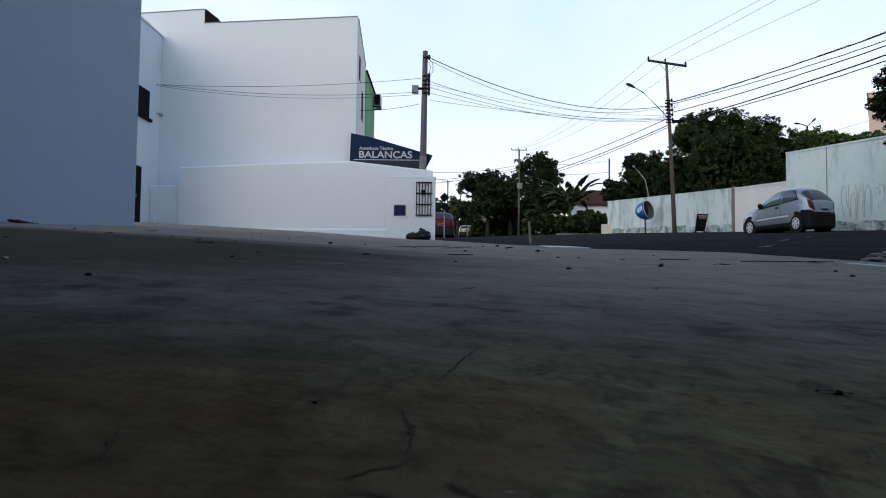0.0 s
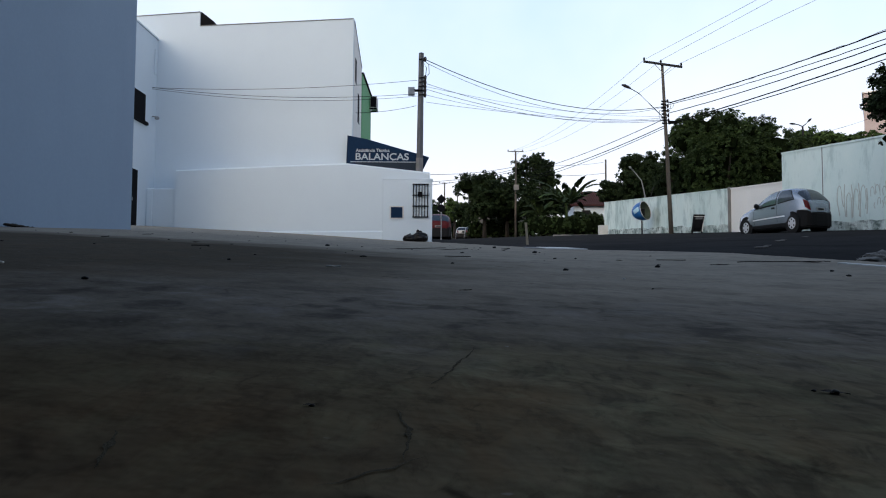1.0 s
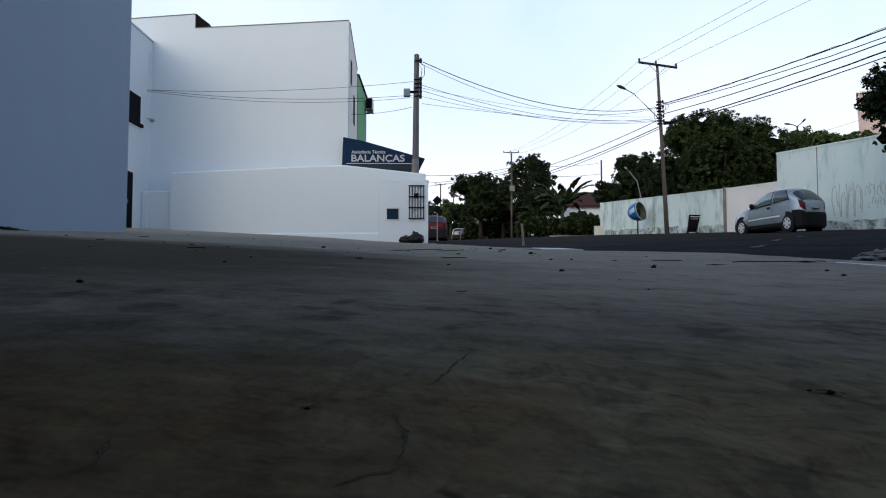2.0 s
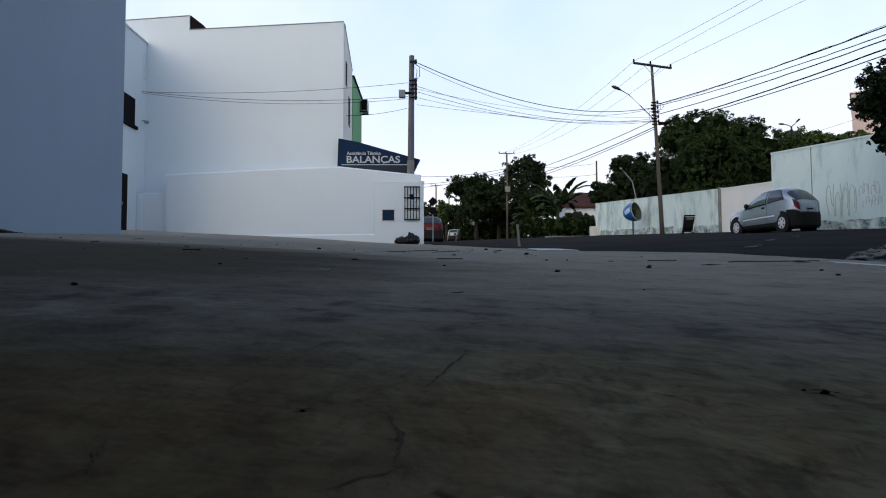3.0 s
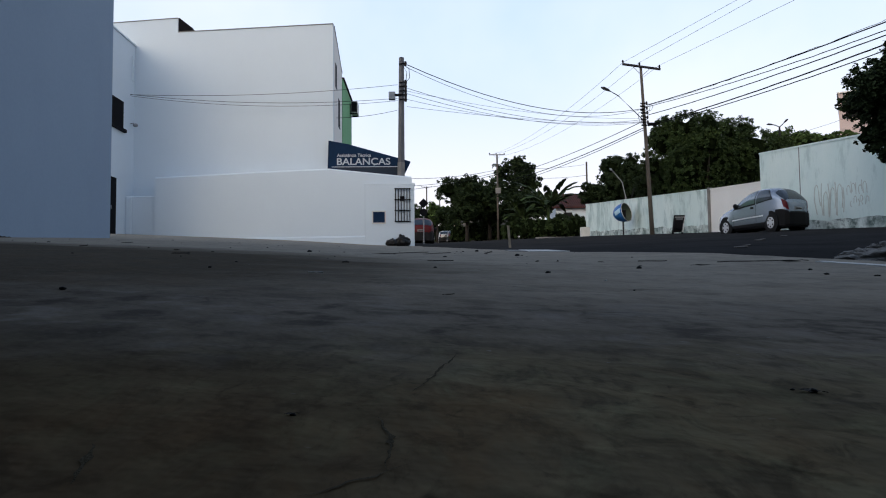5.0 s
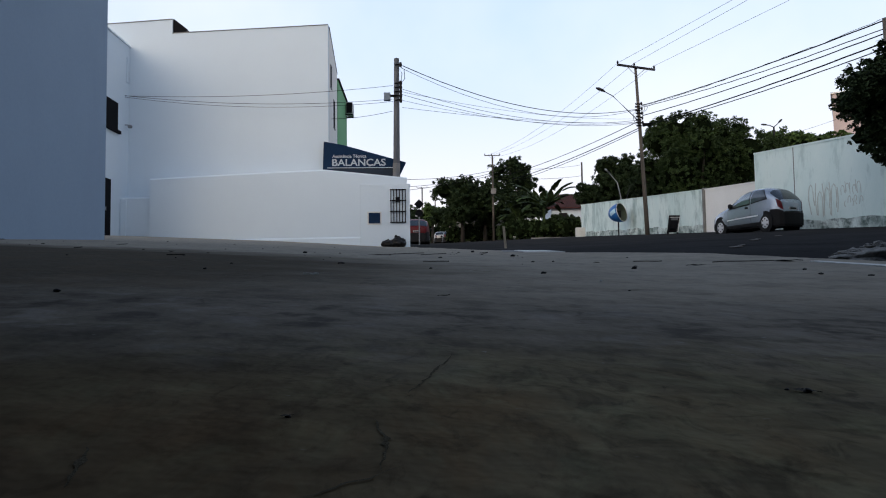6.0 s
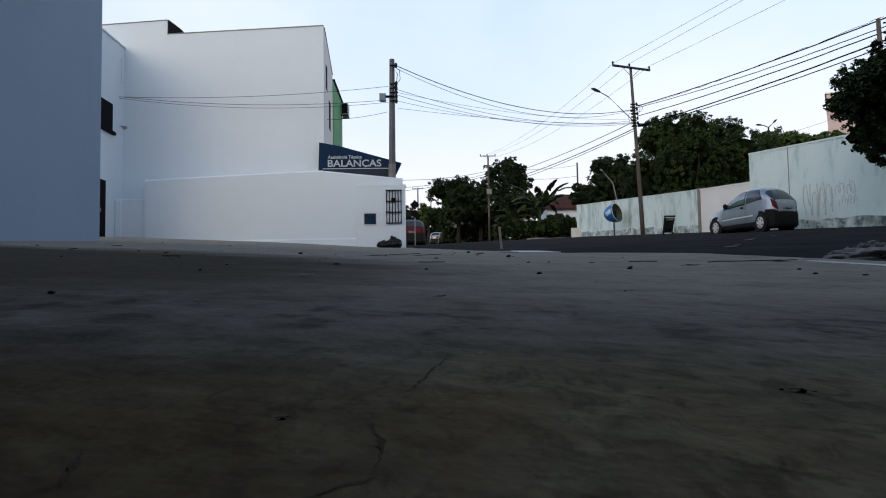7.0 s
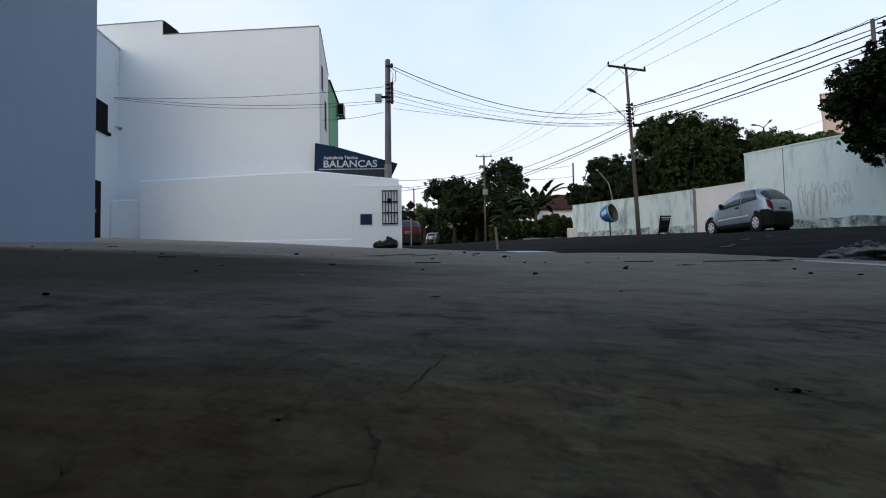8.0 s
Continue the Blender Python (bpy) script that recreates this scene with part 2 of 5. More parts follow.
streaks(PALEGREEN, (0.17, 0.30, 0.28), 0.53, 0.74, 0.55, (0.9, 0.9, 0.35))
streaks(BLUEGREY, (0.21, 0.27, 0.37), 0.5, 0.78, 0.4, (0.7, 0.7, 0.12))
streaks(WHITE, (0.55, 0.615, 0.69), 0.52, 0.8, 0.25, (0.6, 0.6, 0.3))
streaks(PALEGREEN, (0.16, 0.17, 0.15), 0.71, 0.745, 0.8, (3.2, 3.2, 3.2))
PALETEAL = material("stained_pale_wall", (0.77, 0.86, 0.825), 0.9, (0.57, 0.71, 0.69), 0.35, 22, 0.6, 0.2, stretch=(1, 1, 0.7), grain=0.15)
streaks(PALETEAL, (0.13, 0.25, 0.24), 0.50, 0.70, 0.75, (0.55, 0.55, 0.30))
streaks(PALETEAL, (0.08, 0.15, 0.15), 0.56, 0.74, 0.5, (1.3, 1.3, 0.35))
CREAM = material("cream_wall", (0.87, 0.85, 0.81), 0.9, (0.78, 0.76, 0.72), 0.5, 22, 0.5, 0.25)
MILDEW = material("mildewed_plinth", (0.70, 0.78, 0.75), 0.95, (0.17, 0.23, 0.21), 1.3, 26, 0.80, 0.5)
streaks(MILDEW, (0.05, 0.085, 0.075), 0.50, 0.62, 0.8, (1.5, 1.5, 2.4))
POLE = material("pole_concrete", (0.125, 0.13, 0.142), 0.9, (0.078, 0.081, 0.09), 2.0, 40, 0.6, 0.3)
WOOD = material("weathered_wood", (0.118, 0.103, 0.088), 0.9, (0.044, 0.039, 0.035), 3.0, 50, 0.6, 0.4, stretch=(1, 1, 0.2))
IRON = material("galvanised_iron", (0.30, 0.31, 0.32), 0.5, (0.2, 0.2, 0.21), 4, 60, 0.5, 0.1, metal=0.6)
CABLE = material("cable_sheath", (0.006, 0.006, 0.008), 0.8, None, 3, 40, 0.5, 0, spec=0.03)
SLATE = material("slate_paint", (0.030, 0.040, 0.055), 0.8, (0.024, 0.032, 0.045), 1.0, 30, 0.5, 0.05, spec=0.1)
CERAMIC = material("insulator_ceramic", (0.02, 0.018, 0.018), 0.5, None, 3, 40, 0.5, 0, spec=0.1)
LEAF = material("leaf", (0.058, 0.093, 0.031), 0.6, (0.013, 0.023, 0.008), 0.8, 9, 0.6, 0, island=0.2, spec=0.12)
LEAF_DARK = material("dark_leaf", (0.032, 0.051, 0.021), 0.65, (0.016, 0.027, 0.012), 0.7, 9, 0.6, 0, island=0.2, spec=0.1)
LEAF_LIGHT = material("light_leaf", (0.075, 0.12, 0.036), 0.6, (0.045, 0.075, 0.025), 0.7, 9, 0.6, 0, island=0.2, spec=0.1)
# near-black core colour that puts shade into the gaps between leaves
CROWN_SHADE = material("crown_shade", (0.008, 0.012, 0.005), 0.95, (0.004, 0.007, 0.003), 3, 12, 0.6, 0.8, spec=0.0)
BARK = material("bark", (0.026, 0.022, 0.018), 0.95, (0.015, 0.012, 0.010), 3, 30, 0.6, 0.6)
ROOF = material("clay_tile", (0.075, 0.022, 0.018), 0.85, (0.042, 0.015, 0.013), 1.0, 25, 0.6, 0.3, island=0.25)
PINK = material("pink_render", (0.56, 0.45, 0.43), 0.85, (0.50, 0.40, 0.385), 0.4, 20, 0.5, 0.1)
SILVER = material("silver_paint", (0.38, 0.42, 0.48), 0.26, (0.35, 0.39, 0.45), 1.5, 300, 0.5, 0, metal=0.72, spec=0.6)
TRIM = material("black_plastic", (0.008, 0.008, 0.009), 0.6, None, 4, 80, 0.5, 0.05, spec=0.2)
GLASS_DARK = material("dark_glass", (0.018, 0.028, 0.042), 0.06, (0.012, 0.02, 0.03), 2, 40, 0.5, 0, spec=0.9)
DARKIRON = material("dark_iron", (0.03, 0.03, 0.034), 0.7, None, 4, 60, 0.5, 0.1, spec=0.1)
RUBBER = material("tyre_rubber", (0.010, 0.010, 0.011), 0.85, None, 8, 80, 0.5, 0.1)
RIM = material("wheel_cover", (0.66, 0.67, 0.69), 0.4, (0.56, 0.57, 0.59), 5, 80, 0.5, 0, metal=0.2)
REDLAMP = material("red_lens", (0.11, 0.007, 0.014), 0.3, None, 6, 60, 0.5, 0, spec=0.15)
GLASS_CAR = material("tinted_glass", (0.29, 0.33, 0.36), 0.05, (0.24, 0.28, 0.31), 2, 40, 0.5, 0, metal=0.7, spec=0.9)
GLASS_QUARTER = material("shaded_glass", (0.12, 0.14, 0.165), 0.06, (0.09, 0.11, 0.13), 2, 40, 0.5, 0, metal=0.5, spec=0.9)
REDPAINT = material("red_car_paint", (0.10, 0.010, 0.012), 0.4, None, 2, 60, 0.5, 0, spec=0.15)
WHITEPAINT = material("white_car_paint", (0.45, 0.45, 0.46), 0.3, None, 2, 60, 0.5, 0)
DARKPAINT = material("dark_car_paint", (0.02, 0.02, 0.025), 0.3, None, 2, 60, 0.5, 0)
SHELL = material("blue_fibreglass", (0.02, 0.14, 0.42), 0.35, (0.02, 0.11, 0.36), 2, 40, 0.5, 0.05)
SHELL_PALE = material("pale_blue_paint", (0.42, 0.62, 0.74), 0.4, (0.34, 0.54, 0.68), 4, 40, 0.5, 0.0)
SHELL_IN = material("dark_fibreglass", (0.09, 0.115, 0.085), 0.6, None, 2, 40, 0.5, 0.05)
DIRT = material("packed_dirt", (0.075, 0.067, 0.050), 1.0, (0.13, 0.118, 0.088), 30, 200, 0.6, 0.2, spec=0.0)
BAGMAT = material("black_plastic_film", (0.004, 0.004, 0.005), 0.32, None, 6, 18, 0.5, 0.12, spec=0.25)
DRYLEAF = material("dry_leaf", (0.022, 0.017, 0.012), 0.9, (0.01, 0.008, 0.007), 8, 60, 0.6, 0.3)
STONE = material("rubble", (0.34, 0.32, 0.29), 0.95, (0.15, 0.14, 0.125), 14, 60, 0.6, 0.8)
PALE = material("pale_board", (0.6, 0.6, 0.58), 0.8, (0.5, 0.5, 0.48), 2, 30, 0.5, 0.1)
LIMEWASH = material("limewash", (0.22, 0.215, 0.21), 0.95, (0.14, 0.138, 0.135), 3, 30, 0.6, 0.1)
STAKEWOOD = material("grey_stake_wood", (0.31, 0.27, 0.21), 0.9, (0.19, 0.165, 0.13), 6, 60, 0.6, 0.3, stretch=(1, 1, 0.2))
WORN = material("worn_paint", (0.09, 0.082, 0.07), 0.9, (0.025, 0.024, 0.023), 9, 60, 0.7, 0.3)
GRAFFITI = material("graffiti_line", (0.42, 0.45, 0.40), 0.9, (0.62, 0.66, 0.61), 5, 30, 0.6, 0, grain=0.1)


# ---------------------------------------------------------------- mesh helpers
def part(name, bm, mat, parent=None, label="", smooth=False):
    me = bpy.data.meshes.new(name)
    bm.to_mesh(me)
    bm.free()
    return mesh_part(name, me, mat, parent, label, smooth)


def mesh_part(name, me, mat, parent=None, label="", smooth=False):
    me.materials.append(mat)
    if smooth:
        for p in me.polygons:
            p.use_smooth = True
    ob = new(name, me)
    if parent:
        ob.parent = parent
    if label:
        ob["label"] = label
    return ob


def thing(name, place, label, category, group="", rz=0.0, kind=""):
    e = new(name)
    e.empty_display_size = 0.1
    e.matrix_basis = pose(*place, 0, 0, rz)
    return tagged(e, label, category, group, kind)


def box(bm, x0, x1, y0, y1, z0, z1, bevel=0.0):
    r = bmesh.ops.create_cube(bm, size=1)
    for v in r["verts"]:
        v.co = Vector((x0 + (v.co.x + 0.5) * (x1 - x0), y0 + (v.co.y + 0.5) * (y1 - y0), z0 + (v.co.z + 0.5) * (z1 - z0)))
    if bevel:
        edges = {e for v in r["verts"] for e in v.link_edges}
        bmesh.ops.bevel(bm, geom=list(edges), offset=bevel, segments=2, affect="EDGES", profile=0.6)
    return bm


def boxed(x0, x1, y0, y1, z0, z1, bevel=0.0):
    return box(bmesh.new(), x0, x1, y0, y1, z0, z1, bevel)


def tube(bm, pts, radii, sides=8, caps=True):
    """A tube along pts with a radius for each point."""
    pts = [Vector(p) for p in pts]
    rings = []
    for i, p in enumerate(pts):
        d = (pts[min(i + 1, len(pts) - 1)] - pts[max(i - 1, 0)]).normalized()
        a = d.orthogonal().normalized() if abs(d.z) < 0.9 else Vector((1, 0, 0))
        a = (a - d * a.dot(d)).normalized()
        b = d.cross(a)
        r = radii[i] if isinstance(radii, (list, tuple)) else radii
        rings.append([bm.verts.new(p + a * (r * math.cos(k * math.tau / sides)) + b * (r * math.sin(k * math.tau / sides))) for k in range(sides)])
    for q, w in zip(rings, rings[1:]):
        for k in range(sides):
            bm.faces.new((q[k], q[(k + 1) % sides], w[(k + 1) % sides], w[k]))
    if caps:
        bm.faces.new(rings[0][::-1])
        bm.faces.new(rings[-1])
    return bm


def prism(bm, outline, depth, axis="y"):
    """A flat outline of (a, b) pairs given depth: in x and z along y, in y and z along x, or in x and y along z."""
    def at(a, b, d):
        return {"y": (a, d, b), "x": (d, a, b), "z": (a, b, d)}[axis]
    lo = [bm.verts.new(at(a, b, depth[0])) for a, b in outline]
    hi = [bm.verts.new(at(a, b, depth[1])) for a, b in outline]
    bm.faces.new(lo)
    bm.faces.new(hi[::-1])
    n = len(outline)
    for i in range(n):
        bm.faces.new((lo[i], hi[i], hi[(i + 1) % n], lo[(i + 1) % n]))
    bmesh.ops.recalc_face_normals(bm, faces=bm.faces[:])
    return bm


def blob(bm, centre, size, seed, rough=0.25, subdiv=3, flat=None):
    r = bmesh.ops.create_icosphere(bm, subdivisions=subdiv, radius=1)
    for v in r["verts"]:
        k = 1 + rough * noise.noise(v.co * 1.7 + Vector((seed, seed * 2.1, 0))) + rough * 0.5 * noise.noise(v.co * 4.3 + Vector((seed, 0, 3)))
        v.co = Vector((v.co.x * size[0] * k, v.co.y * size[1] * k, v.co.z * size[2] * k)) + Vector(centre)
        if flat is not None and v.co.z < flat:
            v.co.z = flat
    return bm


# ---------------------------------------------------------------- the ground
def rise(x, y):
    """The height of the ground: the street climbs ahead, and falls to a shallow trough across, with a dip before the pier."""
    def soft(v, lo, hi, k):
        return lo + k * math.log1p(math.exp(min((v - lo) / k, 60))) - k * math.log1p(math.exp(min((v - hi) / k, 60)))
    across = max(-30.0, min(40.0, x))
    return 0.0716 * soft(y, -40, 150, 4) - 0.17 + 0.046 * (math.sqrt((across - 1.5) ** 2 + 1) - 1) - 0.075 * math.exp(-((x + 1.2) / 2.4) ** 2 - ((y - 25.0) / 6.0) ** 2)


def graded(stops):
    out = []
    for (a, n), (b, _) in zip(stops, stops[1:]):
        out += [a + (b - a) * i / n for i in range(n)]
    return out + [stops[-1][0]]


def sheet(name, xs, ys, height, mat, keep=lambda x, y: True):
    verts = [(x, y, height(x, y)) for y in ys for x in xs]
    w = len(xs)
    faces = [(j * w + i, j * w + i + 1, (j + 1) * w + i + 1, (j + 1) * w + i) for j in range(len(ys) - 1) for i in range(w - 1)]
    me = bpy.data.meshes.new(name)
    me.from_pydata(verts, [], faces)
    return mesh_part(name, me, mat, smooth=True)


xs = graded([(-2500, 6), (-100, 10), (-30, 60), (40, 10), (120, 6), (2500, 1)])
ys = graded([(-2500, 6), (-80, 12), (-10, 60), (60, 30), (160, 10), (400, 6), (3000, 1)])
tagged(sheet("ground", xs, ys, lambda x, y: rise(x, y) - 0.035, ASPHALT), "dark worn asphalt street climbing gently", "road", kind="structure")


def edge_x(y):
    """The outer edge of the concrete forecourt."""
    pts = [(-40, 2.7), (4.5, 2.72), (7, 2.8), (8.6, 2.42), (9.8, 1.98), (11.6, 1.75), (14.5, 1.05), (18, 0.45), (22, 0.1), (26.2, -0.05)]
    for (a, p), (b, q) in zip(pts, pts[1:]):
        if y <= b:
            return p + (q - p) * (y - a) / (b - a)
    return pts[-1][1]


def court_z(x, y):
    """The worn concrete's surface: broad dips, and a coarse float-finished relief of a few millimetres."""
    z = rise(x, y) + 0.004 * noise.noise(Vector((x * 1.3, y * 1.3, 0))) + 0.0015 * noise.noise(Vector((x * 6, y * 6, 4)))
    if -3 < x < 3 and 0 < y < 7:
        z += 0.0024 * noise.noise(Vector((x * 13, y * 15, 9))) + 0.0009 * noise.noise(Vector((x * 30, y * 33, 2)))
    return z


def forecourt():
    bm = bmesh.new()
    rows = graded([(-8, 10), (0, 10), (0.22, 170), (2.6, 110), (7, 30), (26.2, 1)])
    cols = [(v + 13) / 15.72 for v in graded([(-13, 14), (-3, 30), (-1.3, 190), (1.4, 30), (2.72, 1)])]
    n = len(cols) - 1
    grid = []
    for y in rows:
        e = edge_x(y)
        line = [bm.verts.new((x, y, court_z(x, y))) for x in (-13 + (e + 13) * f for f in cols)]
        line.append(bm.verts.new((e + 0.02, y, rise(e, y) - 0.12)))
        grid.append(line)
    for a, b in zip(grid, grid[1:]):
        for i in range(n + 1):
            bm.faces.new((a[i], a[i + 1], b[i + 1], b[i]))
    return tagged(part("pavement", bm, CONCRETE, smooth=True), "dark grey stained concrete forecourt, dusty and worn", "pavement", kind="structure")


pavement = forecourt()


def crack(points, width):
    """A hairline in the concrete, packed with dark dirt, along points of the plan."""
    bm = bmesh.new()
    n, edges = 10, []
    pts = [Vector(p) for p in points]
    line = [pts[i].lerp(pts[i + 1], k / n) for i in range(len(pts) - 1) for k in range(n)] + [pts[-1]]
    for i, p in enumerate(line):
        d = line[min(i + 1, len(line) - 1)] - line[max(i - 1, 0)]
        side = Vector((-d.y, d.x)).normalized()
        p = p + side * 0.004 * noise.noise(Vector((p.x * 60, p.y * 60, width * 900)))
        w = width * (0.35 + abs(noise.noise(Vector((p.x * 90, p.y * 90, 3)))) * 1.6) * math.sin(math.pi * (0.04 + 0.92 * i / (len(line) - 1)))
        edges.append([bm.verts.new((q.x, q.y, court_z(q.x, q.y) + 0.0008)) for q in (p - side * w, p + side * w)])
    for a, b in zip(edges, edges[1:]):
        bm.faces.new((a[0], b[0], b[1], a[1]))
    part("crack", bm, DIRT, pavement, "dark dirt-filled crack in the concrete")


for points, width in (
        (((-0.035, 0.551), (-0.028, 0.524), (-0.022, 0.495), (-0.020, 0.468), (-0.022, 0.423)), 0.0022),
        (((-0.206, 0.463), (-0.199, 0.442), (-0.191, 0.413), (-0.185, 0.392)), 0.0026),
        (((-0.066, 0.383), (-0.054, 0.387), (-0.043, 0.404), (-0.028, 0.413), (-0.008, 0.442)), 0.0016),
        (((0.042, 0.865), (0.019, 0.766), (0.005, 0.696), (-0.009, 0.647)), 0.002)):
    crack(points, width)

# ---------------------------------------------------------------- blue-grey building close by
WX = -5.14
b = thing("building", (WX, 4, rise(WX, 4)), "plain blue-grey painted building beside the forecourt", "building")
part("wall", boxed(-9, 0, -12, 8, -1.5, 6.2, 0.01), BLUEGREY, b)
part("roof", boxed(-9.15, 0.12, -12.1, 8.1, 6.2, 6.32), GREYSTRIPE, b)

# unseen building and overhang, added to keep light off forecourt and facade
b = thing("shade_building", (0, -1.6, rise(0, -1.6)), "unseen blue-grey building with a deep slab, added to block light", "building")
part("wall", boxed(-14.0, 14, -6, 0, -0.6, 13.0), BLUEGREY, b)
part("shade_slab", boxed(-5.0, 9, 0, 3.1, 2.75, 2.95, 0.01), POLE, b)

# ---------------------------------------------------------------- white building
FY = 27.0          # its front
FX0, FX1 = -10.74, -3.33
SX = FX1
gz = rise(-7, FY)


def splayed_side(tr):
    bm = bmesh.new()
    prism(bm, [(FY + 0.28, tr), (29.95, tr - 1.0), (29.95, tr - 0.96), (FY + 0.28, tr + 0.04)], (SX - 0.27, SX + 0.02), "x")
    return bm


def white_building():
    b = thing("white_building", (0, 0, 0), "white rendered building of three storeys with a stepped parapet", "building")
    tl, tm, tr = 10.29, 10.44, 10.22
    ts = 9.90
    xm = -9.16
    bm = bmesh.new()
    prism(bm, [(FX0 - 3, gz - 1), (SX, gz - 1), (SX, tr), (xm, ts), (xm, tm), (FX0 - 3, tl - 0.2)], (FY, FY + 0.25))
    part("front_wall", bm, WHITE, b)
    bm = bmesh.new()
    prism(bm, [(FY + 0.25, gz - 1), (29.95, gz - 1), (29.95, tr - 1.0), (FY + 0.25, tr)], (SX - 0.25, SX), "x")
    part("parapet_coping", splayed_side(tr), BLACK, b, "dark metal capping along the sloping parapet")
    # cream, not the front's white: this side's brighter light is in the colour
    side = part("side_wall", bm, CREAM, b)
    bm = bmesh.new()
    prism(bm, [(FX0 - 3, ts - 0.5), (SX - 0.3, tr - 0.4), (SX - 0.3, tr - 0.6), (FX0 - 3, ts - 0.7)], (FY + 0.25, 36))
    part("roof", bm, GREYSTRIPE, b)
    # metal coping along the parapet
    for a, c in (((xm, ts), (SX, tr)), ((FX0 - 3, tl - 0.2), (xm, tm))):
        bm = bmesh.new()
        prism(bm, [a, c, (c[0], c[1] + 0.03), (a[0], a[1] + 0.03)], (FY - 0.02, FY + 0.28))
        part("coping", bm, LIMEWASH, b, "thin grey metal coping")
    # dark roof end seen in the step
    bm = bmesh.new()
    for i in range(7):
        prism(bm, [(xm + 0.02 + 0.07 * i, ts + 0.02), (xm + 0.09 + 0.07 * i, ts + 0.02), (xm + 0.09 + 0.07 * i, tm + 0.0 - 0.055 * i), (xm + 0.02 + 0.07 * i, tm + 0.04 - 0.055 * i)], (FY + 0.03, FY + 4))
    part("roof_end", bm, BLACK, b, "dark corrugated roof end")
    # tall dark windows in the street side
    for y0, y1, z0, z1 in ((27.62, 28.05, 8.05, 8.93), (28.6, 29.1, 6.70, 7.80)):
        w = part("window", boxed(SX - 0.02, SX + 0.012, y0, y1, z0, z1), BLACK, b, "narrow dark window")
        part("window_sill", boxed(SX - 0.02, SX + 0.02, y0 - 0.03, y1 + 0.03, z0 - 0.06, z0), POLE, w)
    # wing towards the forecourt, with a dark window and a black door
    wt = 9.35
    part("wing_wall", boxed(FX0 - 4, FX0, 21, FY, gz - 2, wt), WHITE, b)
    part("wing_roof", boxed(FX0 - 4.1, FX0 + 0.05, 20.9, FY, wt, wt + 0.05), WHITE, b)
    w = part("window", boxed(FX0 - 0.02, FX0 + 0.015, 24.2, 26.0, 6.00, 6.98), BLACK, b, "dark window with a black frame")
    part("window_sill", boxed(FX0, FX0 + 0.10, 24.1, 26.1, 5.87, 5.98), BLACK, w)
    d = part("door", boxed(FX0, FX0 + 0.03, 23.9, 25.45, rise(FX0, 24) - 0.1, 4.13), BLACK, b, "black metal door")
    part("door_handle", boxed(FX0 + 0.03, FX0 + 0.07, 24.95, 25.0, 3.0, 3.12), IRON, d)
    # corner: raised box added in place of a shaded recess; the lamp follows
    part("recess_stand_in", boxed(FX0 - 0.02, FX0 + 0.03, 26.72, 26.95, 7.96, 8.92, 0.01), WHITE, b)
    # green rear block
    part("green_block", boxed(SX - 5, SX + 0.04, 29.95, 33.6, gz - 1, 8.98), GREEN, b, "bright green painted rear block")
    part("green_roof", boxed(SX - 5, SX + 0.1, 29.9, 33.7, 8.98, 8.98 + 0.06), BLACK, b)
    return b


white_building()
cz = 6.33
wall_lamp = thing("wall_lamp", (FX0 + 0.02, 26.6, cz), "small round wall lamp on a short bracket", "lamp")
part("bracket", tube(bmesh.new(), [(0, 0, 0), (0.12, 0, 0.0), (0.16, 0, -0.04)], 0.02), IRON, wall_lamp)
part("lamp_head", blob(bmesh.new(), (0.18, 0, -0.06), (0.09, 0.09, 0.07), 3, 0.02, 2), IRON, wall_lamp, smooth=True)

ac = thing("air_conditioner", (SX + 0.04, 33.2, 8.24), "grey air conditioner unit on a wall bracket", "air conditioner")
part("casing", boxed(0.04, 0.34, -0.35, 0.35, 0.05, 0.58, 0.02), PALE, ac)
part("fan_grille", boxed(0.06, 0.32, -0.364, -0.35, 0.08, 0.55), BLACK, ac)
for dy in (-0.3, 0.3):
    part("bracket", boxed(-0.01, 0.34, dy - 0.02, dy + 0.02, 0, 0.05), BLACK, ac)

# low wall before the building, stepping down to a pier at the corner
LY = 26.2
LX0, LXP, LX1 = -9.65, -2.09, -0.30


def splayed(bm, line, section):
    """A moulding: the section (y, height) carried along a line of (x, z)."""
    rings = [[bm.verts.new((x, y, z + h)) for y, h in section] for x, z in line]
    m = len(section)
    for a, c in zip(rings, rings[1:]):
        for i in range(m):
            bm.faces.new((a[i], c[i], c[(i + 1) % m], a[(i + 1) % m]))
    bm.faces.new(rings[0])
    bm.faces.new(rings[-1][::-1])
    bmesh.ops.recalc_face_normals(bm, faces=bm.faces[:])
    return bm


